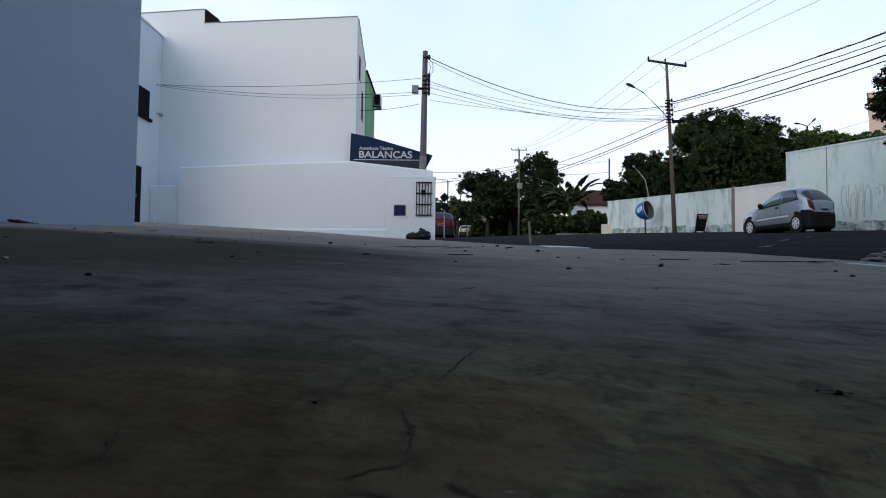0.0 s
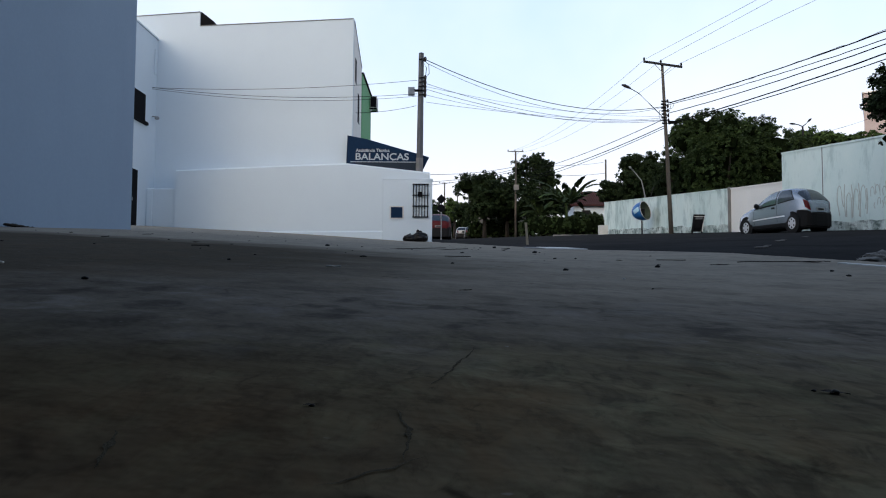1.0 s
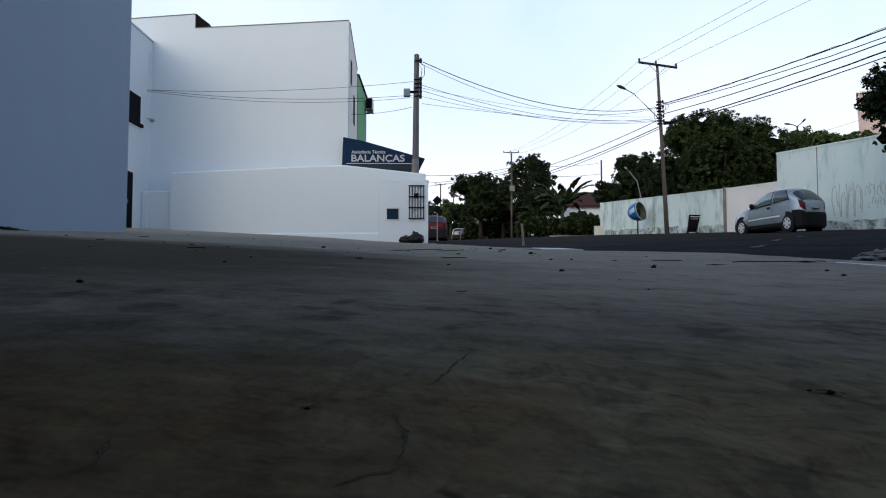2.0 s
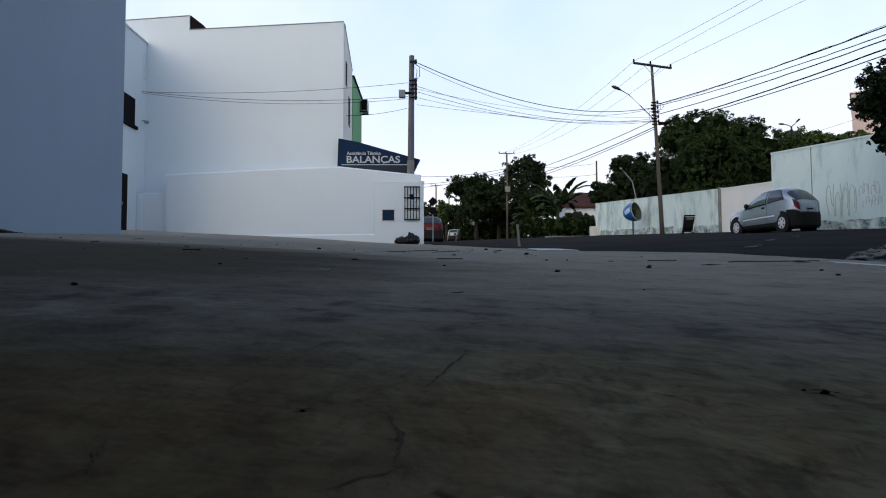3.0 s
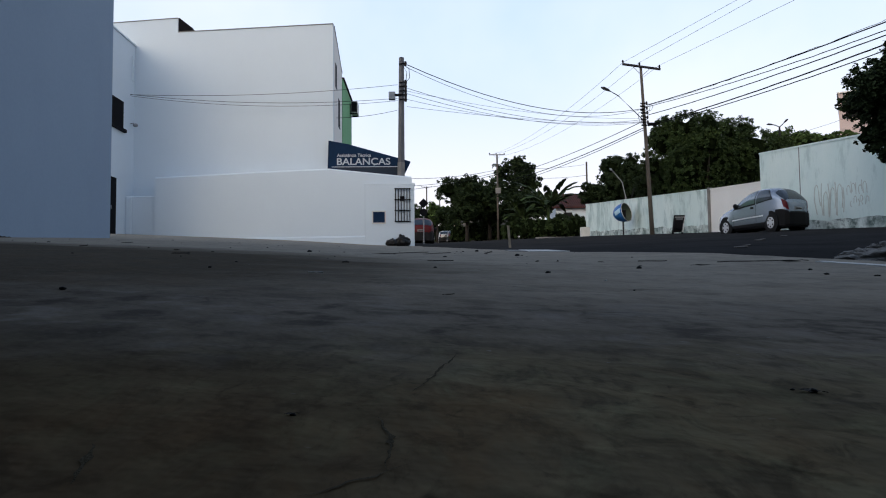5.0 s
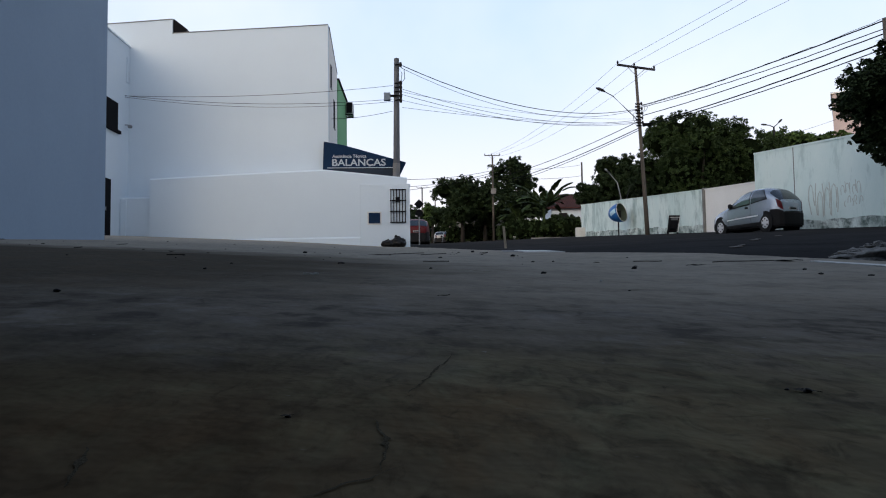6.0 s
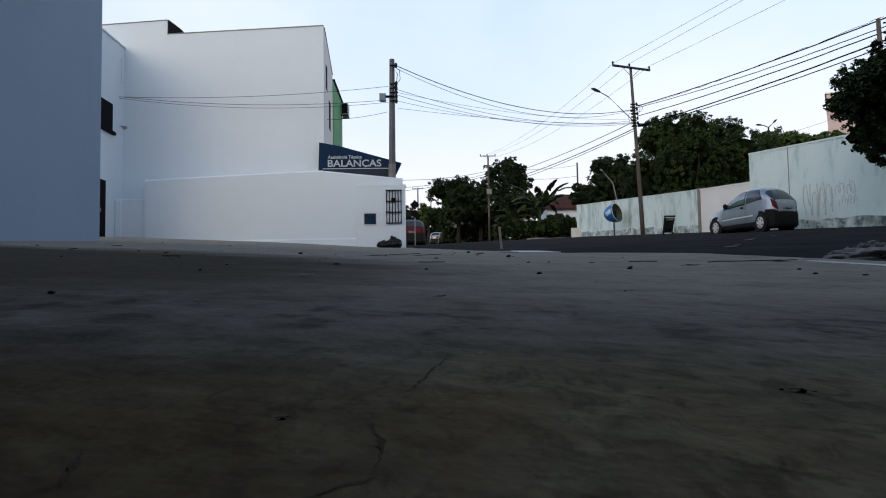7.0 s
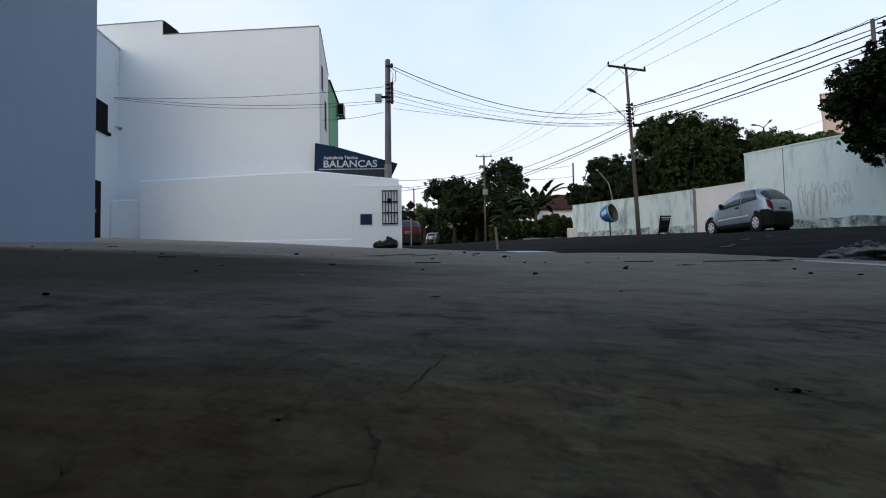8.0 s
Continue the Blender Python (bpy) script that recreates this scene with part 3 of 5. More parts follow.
def low_wall():
    b = thing("front_wall", (0, 0, 0), "low white rendered wall with a ledge, before the white building", "wall")

    t0, t1, t2, t3 = 4.22, 4.44, 4.50, 4.23
    xa, xb = -5.07, -3.41
    bm = bmesh.new()
    prism(bm, [(LX0, 0), (LX1 - 0.1, 0), (LX1 - 0.1, t3 - 0.05), (xb, t2), (xa, t1), (LX0, t0)], (LY, FY - 0.004))
    part("wall", bm, WHITE, b)
    bm = bmesh.new()
    splayed(bm, [(LX0, t0), (xa, t1), (xb, t2), (LX1 - 0.1, t3 - 0.05)], [(LY, 0.0), (LY + 0.06, 0.06), (FY - 0.005, 0.06), (FY - 0.005, 0.0)])
    part("coping", bm, WHITE, b)
    pt = 3.94
    part("pier", boxed(LXP, LX1, LY - 0.1, LY + 0.4, 0, pt, 0.015), WHITE, b)
    part("ledge", boxed(LXP, LX1 + 0.02, LY - 0.1, LY + 0.42, pt, pt + 0.05, 0.01), WHITE, b)
    xs_ = -6.77
    bm = splayed(bmesh.new(), [(xs_, rise(xs_, LY) + 0.01), (LXP, 2.09)], [(LY - 0.002, 0.0), (LY - 0.06, -0.06), (LY - 0.07, -1.2), (LY - 0.002, -1.2)])
    part("plinth", bm, WHITE, b, "plinth with a splayed top")
    # pale service box in the corner
    nx0, zt = -11.00, 3.61
    bm = splayed(bmesh.new(), [(nx0, zt), (LX0 + 0.01, zt)], [(LY + 0.10, -2.6), (LY + 0.10, -0.04), (LY + 0.14, 0.0), (FY - 0.006, 0.0), (FY - 0.006, -2.6)])
    part("box_front", bm, WHITE, b)
    part("pilaster", boxed(-10.71, -10.51, LY + 0.07, LY + 0.12, 1, zt - 0.06, 0.02), WHITE, b)
    # blue panel
    panel = part("blue_panel", boxed(-1.79, -1.37, LY - 0.12, LY - 0.1, 2.55, 2.94), NAVY, b, "dark blue enamelled panel")
    for x0, x1, z0, z1 in ((-1.83, -1.33, 2.94, 2.98), (-1.83, -1.33, 2.51, 2.55), (-1.83, -1.79, 2.55, 2.94), (-1.37, -1.33, 2.55, 2.94)):
        part("panel_frame", boxed(x0, x1, LY - 0.13, LY - 0.1, z0, z1, 0.004), PALE, panel, "pale frame")
    # window with bars
    x0, x1, z0, z1 = -0.98, -0.46, 2.58, 3.77
    w = part("window", boxed(x0, x1, LY - 0.11, LY - 0.1, z0, z1), WHITE, b)
    for i in range(6):
        x = x0 + (x1 - x0) * i / 5
        part("bar", tube(bmesh.new(), [(x, LY - 0.15, z0), (x, LY - 0.15, z1)], 0.016, 6), BLACK, w)
    for i in range(4):
        z = z0 + (z1 - z0) * i / 3
        part("rail", boxed(x0 - 0.03, x1 + 0.03, LY - 0.172, LY - 0.154, z - 0.02, z + 0.02), BLACK, w)
    part("lock", boxed(x0 + 0.17, x0 + 0.33, LY - 0.16, LY - 0.115, z0 + 0.75, z0 + 0.92), BLACK, w)
    return b


low_wall()


def words(text, size, x, y, z, mat, parent, width=None, bold=0.0):
    cu = bpy.data.curves.new("lettering", "FONT")
    cu.body, cu.size, cu.extrude, cu.offset = text, size, 0.006, bold
    ob = new("lettering", cu)
    bpy.context.view_layer.update()
    if width:
        cu.size = size
        ob.scale = (width / max(ob.dimensions.x, 0.01), 1, 1)
    ob.data.materials.append(mat)
    ob.parent = parent
    ob.location, ob.rotation_euler = (x, y, z), (radians(90), 0, 0)
    return ob


def shop_sign():
    y = 26.75
    b = thing("shop_sign", (0, 0, 0), "navy blue wedge-shaped shop sign with white lettering", "sign")
    p = [(-3.52, 26.75, 4.55), (-0.91, 26.75, 4.36), (-0.70, 26.75, 4.37), (-0.44, 26.75, 4.90), (-2.75, 26.75, 5.56), (-3.48, 26.75, 5.70)]
    bm = bmesh.new()
    prism(bm, [(q[0], q[2]) for q in p], (y, y + 0.25))
    part("panel", bm, NAVY, b)
    lo = [(-3.15, 26.75, 4.53), (-0.91, 26.75, 4.39), (-0.72, 26.75, 4.39), (-0.69, 26.75, 4.71), (-3.15, 26.75, 4.72)]
    bm = bmesh.new()
    prism(bm, [(q[0], q[2]) for q in lo], (y - 0.012, y - 0.001))
    part("stripe", bm, SLATE, b, "dark slate lower strip")
    a, c = (-3.19, 26.75, 4.78), (-1.21, 26.75, 4.80)
    words("BALANÇAS", 0.36, a[0], y - 0.012, a[2], LETTER, b, c[0] - a[0], 0.006)
    a, c = (-3.36, 26.75, 4.69), (-0.71, 26.75, 4.70)
    part("line", boxed(a[0], c[0], y - 0.018, y - 0.002, a[2], a[2] + 0.025), LETTER, b)
    a, c = (-3.16, 26.75, 5.08), (-1.90, 26.75, 5.10)
    words("Assistência Técnica", 0.17, a[0], y - 0.012, a[2], LETTER, b, c[0] - a[0], 0.003)


shop_sign()


# ---------------------------------------------------------------- poles and cables
def pole(place, top, label, r0=0.15, r1=0.10, mat=POLE, lean=(0, 0), sides=10):
    b = thing("utility_pole", place, label, "utility pole", "utility poles")
    h = top - place[2]
    part("shaft", tube(bmesh.new(), [(0, 0, -0.3), (lean[0] * 0.5, lean[1] * 0.5, h * 0.5), (lean[0], lean[1], h)], [r0, (r0 + r1) / 2, r1], sides), mat, b, smooth=sides > 4)
    return b, h


def crossarm(b, h, half, dz=0.0, tilt=0.0, back=0.0):
    arm = part("crossarm", tube(bmesh.new(), [(-half, back, h + tilt * half), (half, back, h - tilt * half)], 0.055, 4), WOOD, b)
    for k in (-0.95, -0.1, 0.9):
        part("insulator", tube(bmesh.new(), [(half * k, back, h - tilt * half * k + 0.05), (half * k, back, h - tilt * half * k + 0.12), (half * k, back, h - tilt * half * k + 0.2)], [0.03, 0.06, 0.03], 6), CERAMIC, arm)
    part("brace", tube(bmesh.new(), [(-half * 0.45, back, h), (0, back, h - 0.45)], 0.015, 4), IRON, b)
    part("brace", tube(bmesh.new(), [(half * 0.45, back, h), (0, back, h - 0.45)], 0.015, 4), IRON, b)


def street_lamp_arm(b, pts, r=0.022, mat=IRON):
    a = part("lamp_arm", tube(bmesh.new(), pts, r, 6), mat, b)
    d = (Vector(pts[-1]) - Vector(pts[-2])).normalized()
    e = Vector(pts[-1])
    part("lamp_head", tube(bmesh.new(), [e - d * 0.05, e + d * 0.08, e + d * 0.32 + Vector((0, 0, -0.03)), e + d * 0.5 + Vector((0, 0, -0.07))], [0.035, 0.07, 0.09, 0.035], 8), mat, a, smooth=True)


def fittings(b, zs, r=0.12, lean=0.0):
    for k, z in enumerate(zs):
        o = lean * z
        part("bracket", tube(bmesh.new(), [(o - r * 0.2, -r, z), (o + r * 1.9, -r * 1.2, z + 0.02)], 0.025, 5), BLACK, b)
        part("insulator", tube(bmesh.new(), [(o + r * 1.9, -r * 1.2, z - 0.09), (o + r * 1.9, -r * 1.2, z), (o + r * 1.9, -r * 1.2, z + 0.09)], [0.04, 0.06, 0.04], 6), CERAMIC, b)


# pole at the corner of the white building
P1 = (-0.80, 26.60, 4.00)
b, h = pole((P1[0], 26.6, rise(P1[0], 26.6)), 8.79, "slim grey concrete pole behind the low white wall", 0.145, 0.095, POLE, (0.06, 0), 4)
fittings(b, [h - 0.28, h - 0.98, h - 1.14, h - 1.3, h - 1.46, h - 1.62], 0.11)
part("painted_base", tube(bmesh.new(), [(0, 0, 0), (0.02, 0, 4.83 - rise(P1[0], 26.6))], [0.153, 0.133], 4), LIMEWASH, b, "pale limewashed foot")
part("meter_box", boxed(-0.42, -0.18, -0.12, 0.1, h - 1.60, h - 1.32, 0.01), METER, b, "small grey-blue meter box")
part("strap", boxed(-0.2, 0.1, -0.14, 0.12, h - 1.44, h - 1.41), BLACK, b)
part("drop_loop", tube(bmesh.new(), [(0.12, -0.1, h - 0.3), (0.34, -0.1, h - 0.45), (0.36, -0.1, h - 0.8), (0.2, -0.1, h - 1.0)], 0.012, 4), CABLE, b)
part("drop_loop", tube(bmesh.new(), [(0.12, -0.1, h - 0.35), (0.26, -0.1, h - 0.6), (0.22, -0.1, h - 0.95), (0.15, -0.1, h - 1.1)], 0.012, 4), CABLE, b)

# pole beside the pale wall
P2Y = 37.0
P2 = (11.88, 37.00, 2.96)
b, h = pole((P2[0], P2Y, rise(P2[0], P2Y)), 11.70, "tall brown utility pole with a wooden crossarm and street lamp", 0.125, 0.07, WOOD, (11.50 - P2[0], 0))
lx = 11.50 - P2[0]
arm = part("crossarm", tube(bmesh.new(), [(lx - 1.0, -0.12, h + 0.12), (lx + 1.0, -0.12, h - 0.16)], 0.07, 4), DARKIRON, b)
for k in (-0.97, -0.1, 0.95):
    zz = h - 0.02 - 0.14 * k
    part("insulator", tube(bmesh.new(), [(lx + k, -0.12, zz + 0.05), (lx + k, -0.12, zz + 0.13), (lx + k, -0.12, zz + 0.22)], [0.03, 0.06, 0.03], 6), CERAMIC, arm)
part("brace", tube(bmesh.new(), [(lx - 0.5, -0.12, h + 0.05), (lx + 0.03, -0.1, h - 0.5)], 0.018, 4), IRON, b)
part("brace", tube(bmesh.new(), [(lx + 0.5, -0.12, h - 0.08), (lx + 0.03, -0.1, h - 0.5)], 0.018, 4), IRON, b)
fittings(b, [h - 1.95, h - 2.2, h - 2.45, h - 2.7, h - 2.95], 0.075, lx / h)
for k, z in enumerate((h - 1.95, h - 2.1, h - 2.3, h - 2.45, h - 2.62, h - 2.8, h - 2.95, h - 3.1)):
    o = lx * z / h
    part("clamp", tube(bmesh.new(), [(o, 0, z - 0.03), (o, 0, z + 0.03)], 0.098 + 0.02 * (k % 2), 8), BLACK, b)
    part("spool", tube(bmesh.new(), [(o - 0.14 - 0.02 * (k % 2), -0.05, z - 0.04), (o - 0.14, -0.05, z + 0.04)], 0.03 + 0.014 * (k % 3), 6), CERAMIC, b)
for dx, z0, z1 in ((0.28, h - 1.95, h - 2.45), (0.42, h - 2.0, h - 2.3), (-0.3, h - 2.4, h - 3.0)):
    o = lx * z0 / h
    part("drop_loop", tube(bmesh.new(), [(o, -0.1, z0), (o + dx, -0.12, z0 - 0.05), (o + dx * 1.1, -0.12, (z0 + z1) / 2), (o + dx * 0.8, -0.12, z1 - 0.05), (o, -0.1, z1)], 0.012, 4), CABLE, b)
part("splice_box", boxed(lx * 0.65 + 0.1, lx * 0.65 + 0.55, -0.25, -0.08, h - 3.15, h - 3.0, 0.03), BLACK, b)
l0, l1, l2, l3 = (11.65, 37.00, 8.65), (10.85, 37.00, 9.46), (10.20, 37.00, 10.11), (9.75, 37.00, 10.37)
off = Vector((P2[0], P2Y, rise(P2[0], P2Y)))
street_lamp_arm(b, [tuple(Vector(q) - off + Vector((0, -0.25, 0))) for q in (l0, l1, l2, l3)], 0.022, DARKIRON)

# far poles
FP = (7.54, 72.00, 5.89)
b, h = pole((FP[0], 72, rise(FP[0], 72)), 13.80, "far utility pole with a crossarm and a pale transformer box", 0.12, 0.08, WOOD)
crossarm(b, h, 0.8)
part("transformer", boxed(-0.22, 0.28, -0.4, -0.08, h - 3.95, h - 3.4, 0.03), LIMEWASH, b)
Q = (17.97, 78.00, 9.24)
b, h = pole((Q[0], 78, rise(Q[0], 78)), 14.12, "plain far pole behind the garden hedge", 0.11, 0.09, WOOD)
Q = (0.70, 120.00, 10.16)
b, h = pole((Q[0], 120, rise(Q[0], 120)), 17.63, "small distant utility pole with a crossarm", 0.15, 0.1, WOOD)
crossarm(b, h, 0.9)
Q = (3.57, 150.00, 12.72)
b, h = pole((Q[0], 150, rise(Q[0], 150)), 20.29, "small distant utility pole with a crossarm", 0.15, 0.1, WOOD)
crossarm(b, h, 0.9)
# lamp posts beyond the wall
Q = (14.80, 52.00, 6.81)
b = thing("street_lamp", (Q[0], 52, rise(Q[0], 52)), "curved grey street lamp beyond the wall", "street lamp")
part("post", tube(bmesh.new(), [(0, 0, 0), (0, 0, Q[2] - rise(Q[0], 52))], 0.06, 6), IRON, b)
t2 = (13.98, 52.00, 8.61)
t1 = (14.56, 52.00, 7.91)
o = Vector((Q[0], 52, rise(Q[0], 52)))
street_lamp_arm(b, [tuple(Vector(Q) - o), tuple(Vector(t1) - o), tuple(Vector(t2) - o)], 0.04)
part("side_arm", tube(bmesh.new(), [(0.15, 0, 1.6), (0.55, 0, 3.1), (1.0, 0, 4.3), (1.35, 0, 4.75)], 0.03, 6), DARKIRON, b)
Q = (30.41, 60.00, 12.99)
b = thing("street_lamp", (Q[0], 60, rise(Q[0], 60)), "tall twin-armed street lamp above the trees", "street lamp")
top = 13.76 - rise(Q[0], 60)
part("post", tube(bmesh.new(), [(0, 0, 0), (0, 0, top)], 0.08, 6), DARKIRON, b)
street_lamp_arm(b, [(0, 0, top), (-0.35, 0, top + 0.15), (-0.6, 0, top + 0.2)], 0.04, DARKIRON)
street_lamp_arm(b, [(0, 0, top), (0.3, 0, top + 0.25), (0.42, 0, top + 0.38)], 0.04, DARKIRON)

# pole at the far end of the cables, behind the overhanging tree
P3 = (13.62, 20.00, 7.74)
b, h = pole((P3[0], 20, rise(P3[0], 20)), P3[2], "weathered utility pole half hidden by a tree", 0.09, 0.06, WOOD, (-0.1, 0))
fittings(b, [h - 0.15, h - 0.45, h - 0.75], 0.09)


def cable(a, c, sag=0.4, r=0.012, label="black overhead cable slung between utility poles", n=16, wave=0.0):
    a, c = Vector(a), Vector(c)
    pts = [a.lerp(c, i / n) - Vector((0, 0, sag * 4 * (i / n) * (1 - i / n) + wave * noise.noise(Vector((i * 0.35, sag * 50, 0))))) for i in range(n + 1)]
    bm = bmesh.new()
    tube(bm, [p - a for p in pts], r * (1.0 if r > 0.0125 else 0.9), 5, False)
    ob = part("cable", bm, CABLE, None, smooth=True)
    ob.location = a
    return tagged(ob, label, "cable", "overhead cables")


# high-voltage lines over the crossarms
for a, c, f in (((10.54, 36.90, 11.92), (12.83, 29.00, 11.86), (6.93, 72.00, 13.79)), ((11.40, 36.90, 11.90), (13.50, 29.00, 11.87), (7.67, 72.00, 13.91)), ((12.42, 36.90, 11.74), (14.76, 28.00, 11.48), (8.41, 72.00, 13.75))):
    a, c = Vector(a), Vector(c)
    cable(a, c + (c - a) * 1.4, 0.02, 0.009, "thin high-voltage line slung over wooden crossarms")
    cable(a, f, 0.7, 0.009, "thin high-voltage line slung over wooden crossarms")
# bundles from the wall pole to the hidden pole
for a, c, s, r in (((11.78, 36.90, 9.66), (13.71, 20.00, 7.91), 0.12, 0.022), ((11.77, 36.90, 9.57), (13.70, 20.00, 7.68), 0.14, 0.016),
                   ((11.77, 36.90, 9.12), (13.70, 20.00, 7.52), 0.12, 0.02), ((11.77, 36.90, 8.59), (13.69, 20.00, 7.26), 0.12, 0.025), ((11.77, 36.90, 8.54), (13.69, 20.00, 7.10), 0.14, 0.018)):
    a, c = Vector(a), Vector(c)
    cable(a, a + (c - a) * 1.3, s * 1.7, r, n=60, wave=0.025 if s == 0.14 and r < 0.017 else 0.012)
cable((11.77, 36.90, 9.60), (13.70, 20.00, 7.81), 0.13, 0.009, "thin drop wire lashed loosely to a cable", 80, 0.05)
cable((30.41, 60.00, 12.80), (43.06, 71.00, 17.26), 0.1, 0.014, "thin wire running to the pink building")
# bundles from the wall pole up the street
for a, c, s, r in (((11.65, 36.90, 8.86), (7.68, 72.00, 11.51), 0.35, 0.02), ((11.65, 36.90, 8.50), (7.68, 72.00, 10.94), 0.35, 0.025), ((11.65, 36.90, 8.39), (7.68, 72.00, 10.66), 0.35, 0.018)):
    cable(a, c, s, r)
# across the street between the two near poles
for a, c, s, r in (((-0.52, 26.60, 8.51), (11.60, 36.90, 9.48), 0.85, 0.016), ((-0.55, 26.60, 7.63), (11.59, 36.90, 8.89), 0.6, 0.010), ((-0.55, 26.60, 7.42), (11.59, 36.90, 8.74), 0.55, 0.010),
                   ((-0.55, 26.60, 7.52), (11.59, 36.90, 8.95), 0.32, 0.007), ((-0.55, 26.60, 7.20), (11.59, 36.90, 8.80), 0.45, 0.008),
                   ((-0.54, 26.60, 6.93), (11.59, 36.90, 8.74), 0.2, 0.008), ((-0.56, 26.60, 8.42), (11.60, 36.90, 9.45), 1.0, 0.010)):
    cable(a, c, s, r)
# to the white building
for a, c, s, r in (((-0.88, 26.50, 7.73), (-10.88, 26.60, 7.42), 0.18, 0.009), ((-0.88, 26.50, 7.22), (-10.88, 26.60, 7.44), 0.25, 0.009), ((-0.88, 26.50, 7.13), (-10.88, 26.60, 7.39), 0.3, 0.008), ((-0.91, 26.50, 6.77), (-3.50, 28.00, 6.86), 0.08, 0.009)):
    cable(a, c, s, r)
cable((14.64, 50.00, 6.67), (11.79, 37.00, 6.61), 0.05, 0.012, "thin stay wire running down from the pole")
# distant lines
for a, c, s, r in (((7.67, 72.00, 12.31), (-4.72, 60.00, 9.76), 0.5, 0.02), ((7.68, 72.00, 12.08), (-4.86, 62.00, 9.20), 0.5, 0.02), ((7.68, 72.00, 11.85), (-4.85, 62.00, 8.61), 0.3, 0.02), ((7.68, 72.00, 11.68), (17.92, 78.00, 12.63), 0.3, 0.018), ((7.67, 72.00, 12.60), (17.73, 78.00, 13.81), 0.3, 0.015)):
    cable(a, c, s, r)

# ---------------------------------------------------------------- the pale wall along the street
WALLX = 13.2


def street_wall():
    # stretches: near edge, far edge, height of the near and far top
    def stretch(name, y0, y1, z0, z1, mat, label, x=WALLX, plinth=0.35):
        b = thing(name, (x, y0, rise(x, y0)), label, "wall")
        g0 = rise(x, y0)
        bm = bmesh.new()
        prism(bm, [(0, -1), (y1 - y0, rise(x, y1) - g0 - 1), (y1 - y0, z1 - g0), (0, z0 - g0)], (0, 0.18), "x")
        part("panel", bm, mat, b)
        bm = bmesh.new()
        prism(bm, [(0, z0 - g0), (y1 - y0, z1 - g0), (y1 - y0, z1 - g0 + 0.06), (0, z0 - g0 + 0.06)], (-0.025, 0.205), "x")
        part("coping", bm, mat, b)
        if plinth:
            bm = bmesh.new()
            n = max(8, int((y1 - y0) / 0.25))
            ridge = []
            for k in range(n + 1):
                yy = y0 + (y1 - y0) * k / n
                ridge.append((yy - y0, rise(x, yy) - g0 + plinth * (0.9 + 0.30 * noise.noise(Vector((yy * 0.8, 0, 0))) + 0.16 * noise.noise(Vector((yy * 3.1, 2, 0))))))
            prism(bm, [(0, -1), (y1 - y0, rise(x, y1) - g0 - 1)] + ridge[::-1], (-0.03, -0.002), "x")
            part("plinth", bm, MILDEW, b, "mildewed plinth")
        return b
    yb = WALLX / ((47.65) / 100)
    yc = WALLX / ((53.32) / 100)
    yd = WALLX / ((40.23) / 100)
    ye = WALLX / ((22.80) / 100)
    za, zb = yb * (0.19), yb * (0.15)
    zc = yc * (0.20)
    zd = yd * (0.14)
    ze = ye * (0.12)
    stretch("street_wall", 8, yc, zc + (zc - za) / (yc - yb) * (8 - yc), zc, PALEGREEN, "tall pale green rendered wall with faded graffiti and mildew", plinth=0.3)
    stretch("street_wall", yc + 0.02, yb, zc, za, PALEGREEN, "tall pale green wall panel with a crack beside its joint", plinth=0.38)
    stretch("street_wall", yb + 0.02, yd, zb, zd, CREAM, "cream rendered wall stretch, lower than its neighbour", x=WALLX + 0.05, plinth=0)
    stretch("street_wall", yd + 0.02, ye, zd, ze, PALETEAL, "pale green wall stretch with dark mildew along its foot", plinth=0.35)
    b = thing("wall_post", (WALLX - 0.12, yd, rise(WALLX, yd)), "grey concrete post between two wall stretches", "post")
    part("post", boxed(0.06, 0.3, -0.06, 0.06, -0.3, zd - rise(WALLX, yd) + 0.1, 0.015), LIMEWASH, b)
    # faded graffiti strokes
    rnd = random.Random(5)
    b = thing("graffiti", (WALLX, 20, rise(WALLX, 20)), "faded grey illegible graffiti strokes on the wall", "graffiti")
    for i in range(21):
        tall = i < 8
        row = 0 if tall else (1 if i < 15 else 2)
        y = (3.65 - i * 0.21, 1.95 - (i - 8) * 0.15, 1.75 - (i - 15) * 0.14)[row] + rnd.uniform(-0.05, 0.05)
        z0 = (0.40, 1.05, 0.66)[row] + rnd.uniform(-0.06, 0.08)
        hgt = (0.95, 0.34, 0.22)[row] * rnd.uniform(0.7, 1.15)
        dz = rise(WALLX, 20 + y) - rise(WALLX, 20)
        slant, bend = rnd.uniform(-0.08, 0.08) * hgt, rnd.uniform(-0.07, 0.07)
        if i % 2 == 0:
            wide = (0.15, 0.09, 0.07)[row]
            pts = [(y + slant + wide * math.cos(a), z0 + hgt * (0.5 if a in (0, math.pi) else 0.55) + hgt * 0.45 * math.sin(a)) for a in (0, 0.5, 1.05, 1.57, 2.1, 2.65, math.pi)]
            pts = [(y - slant + wide, z0)] + pts + [(y - wide, z0 + rnd.uniform(-0.05, 0.3) * hgt)]
        else:
            pts = [(y + slant * k + bend * math.sin(math.pi * k), z0 + hgt * k) for k in (0, 0.2, 0.4, 0.6, 0.8, 1.0)]
        bm = tube(bmesh.new(), [(0, p, q + dz) for p, q in pts], 0.028 if tall else 0.018, 6)
        bm.transform(Matrix.Diagonal((0.3, 1, 1, 1)))
        part("stroke", bm, GRAFFITI, b)
    # joint between the two tall stretches
    b = thing("wall_joint", (WALLX - 0.008, yc, rise(WALLX, yc)), "dark narrow joint between two wall panels", "joint")
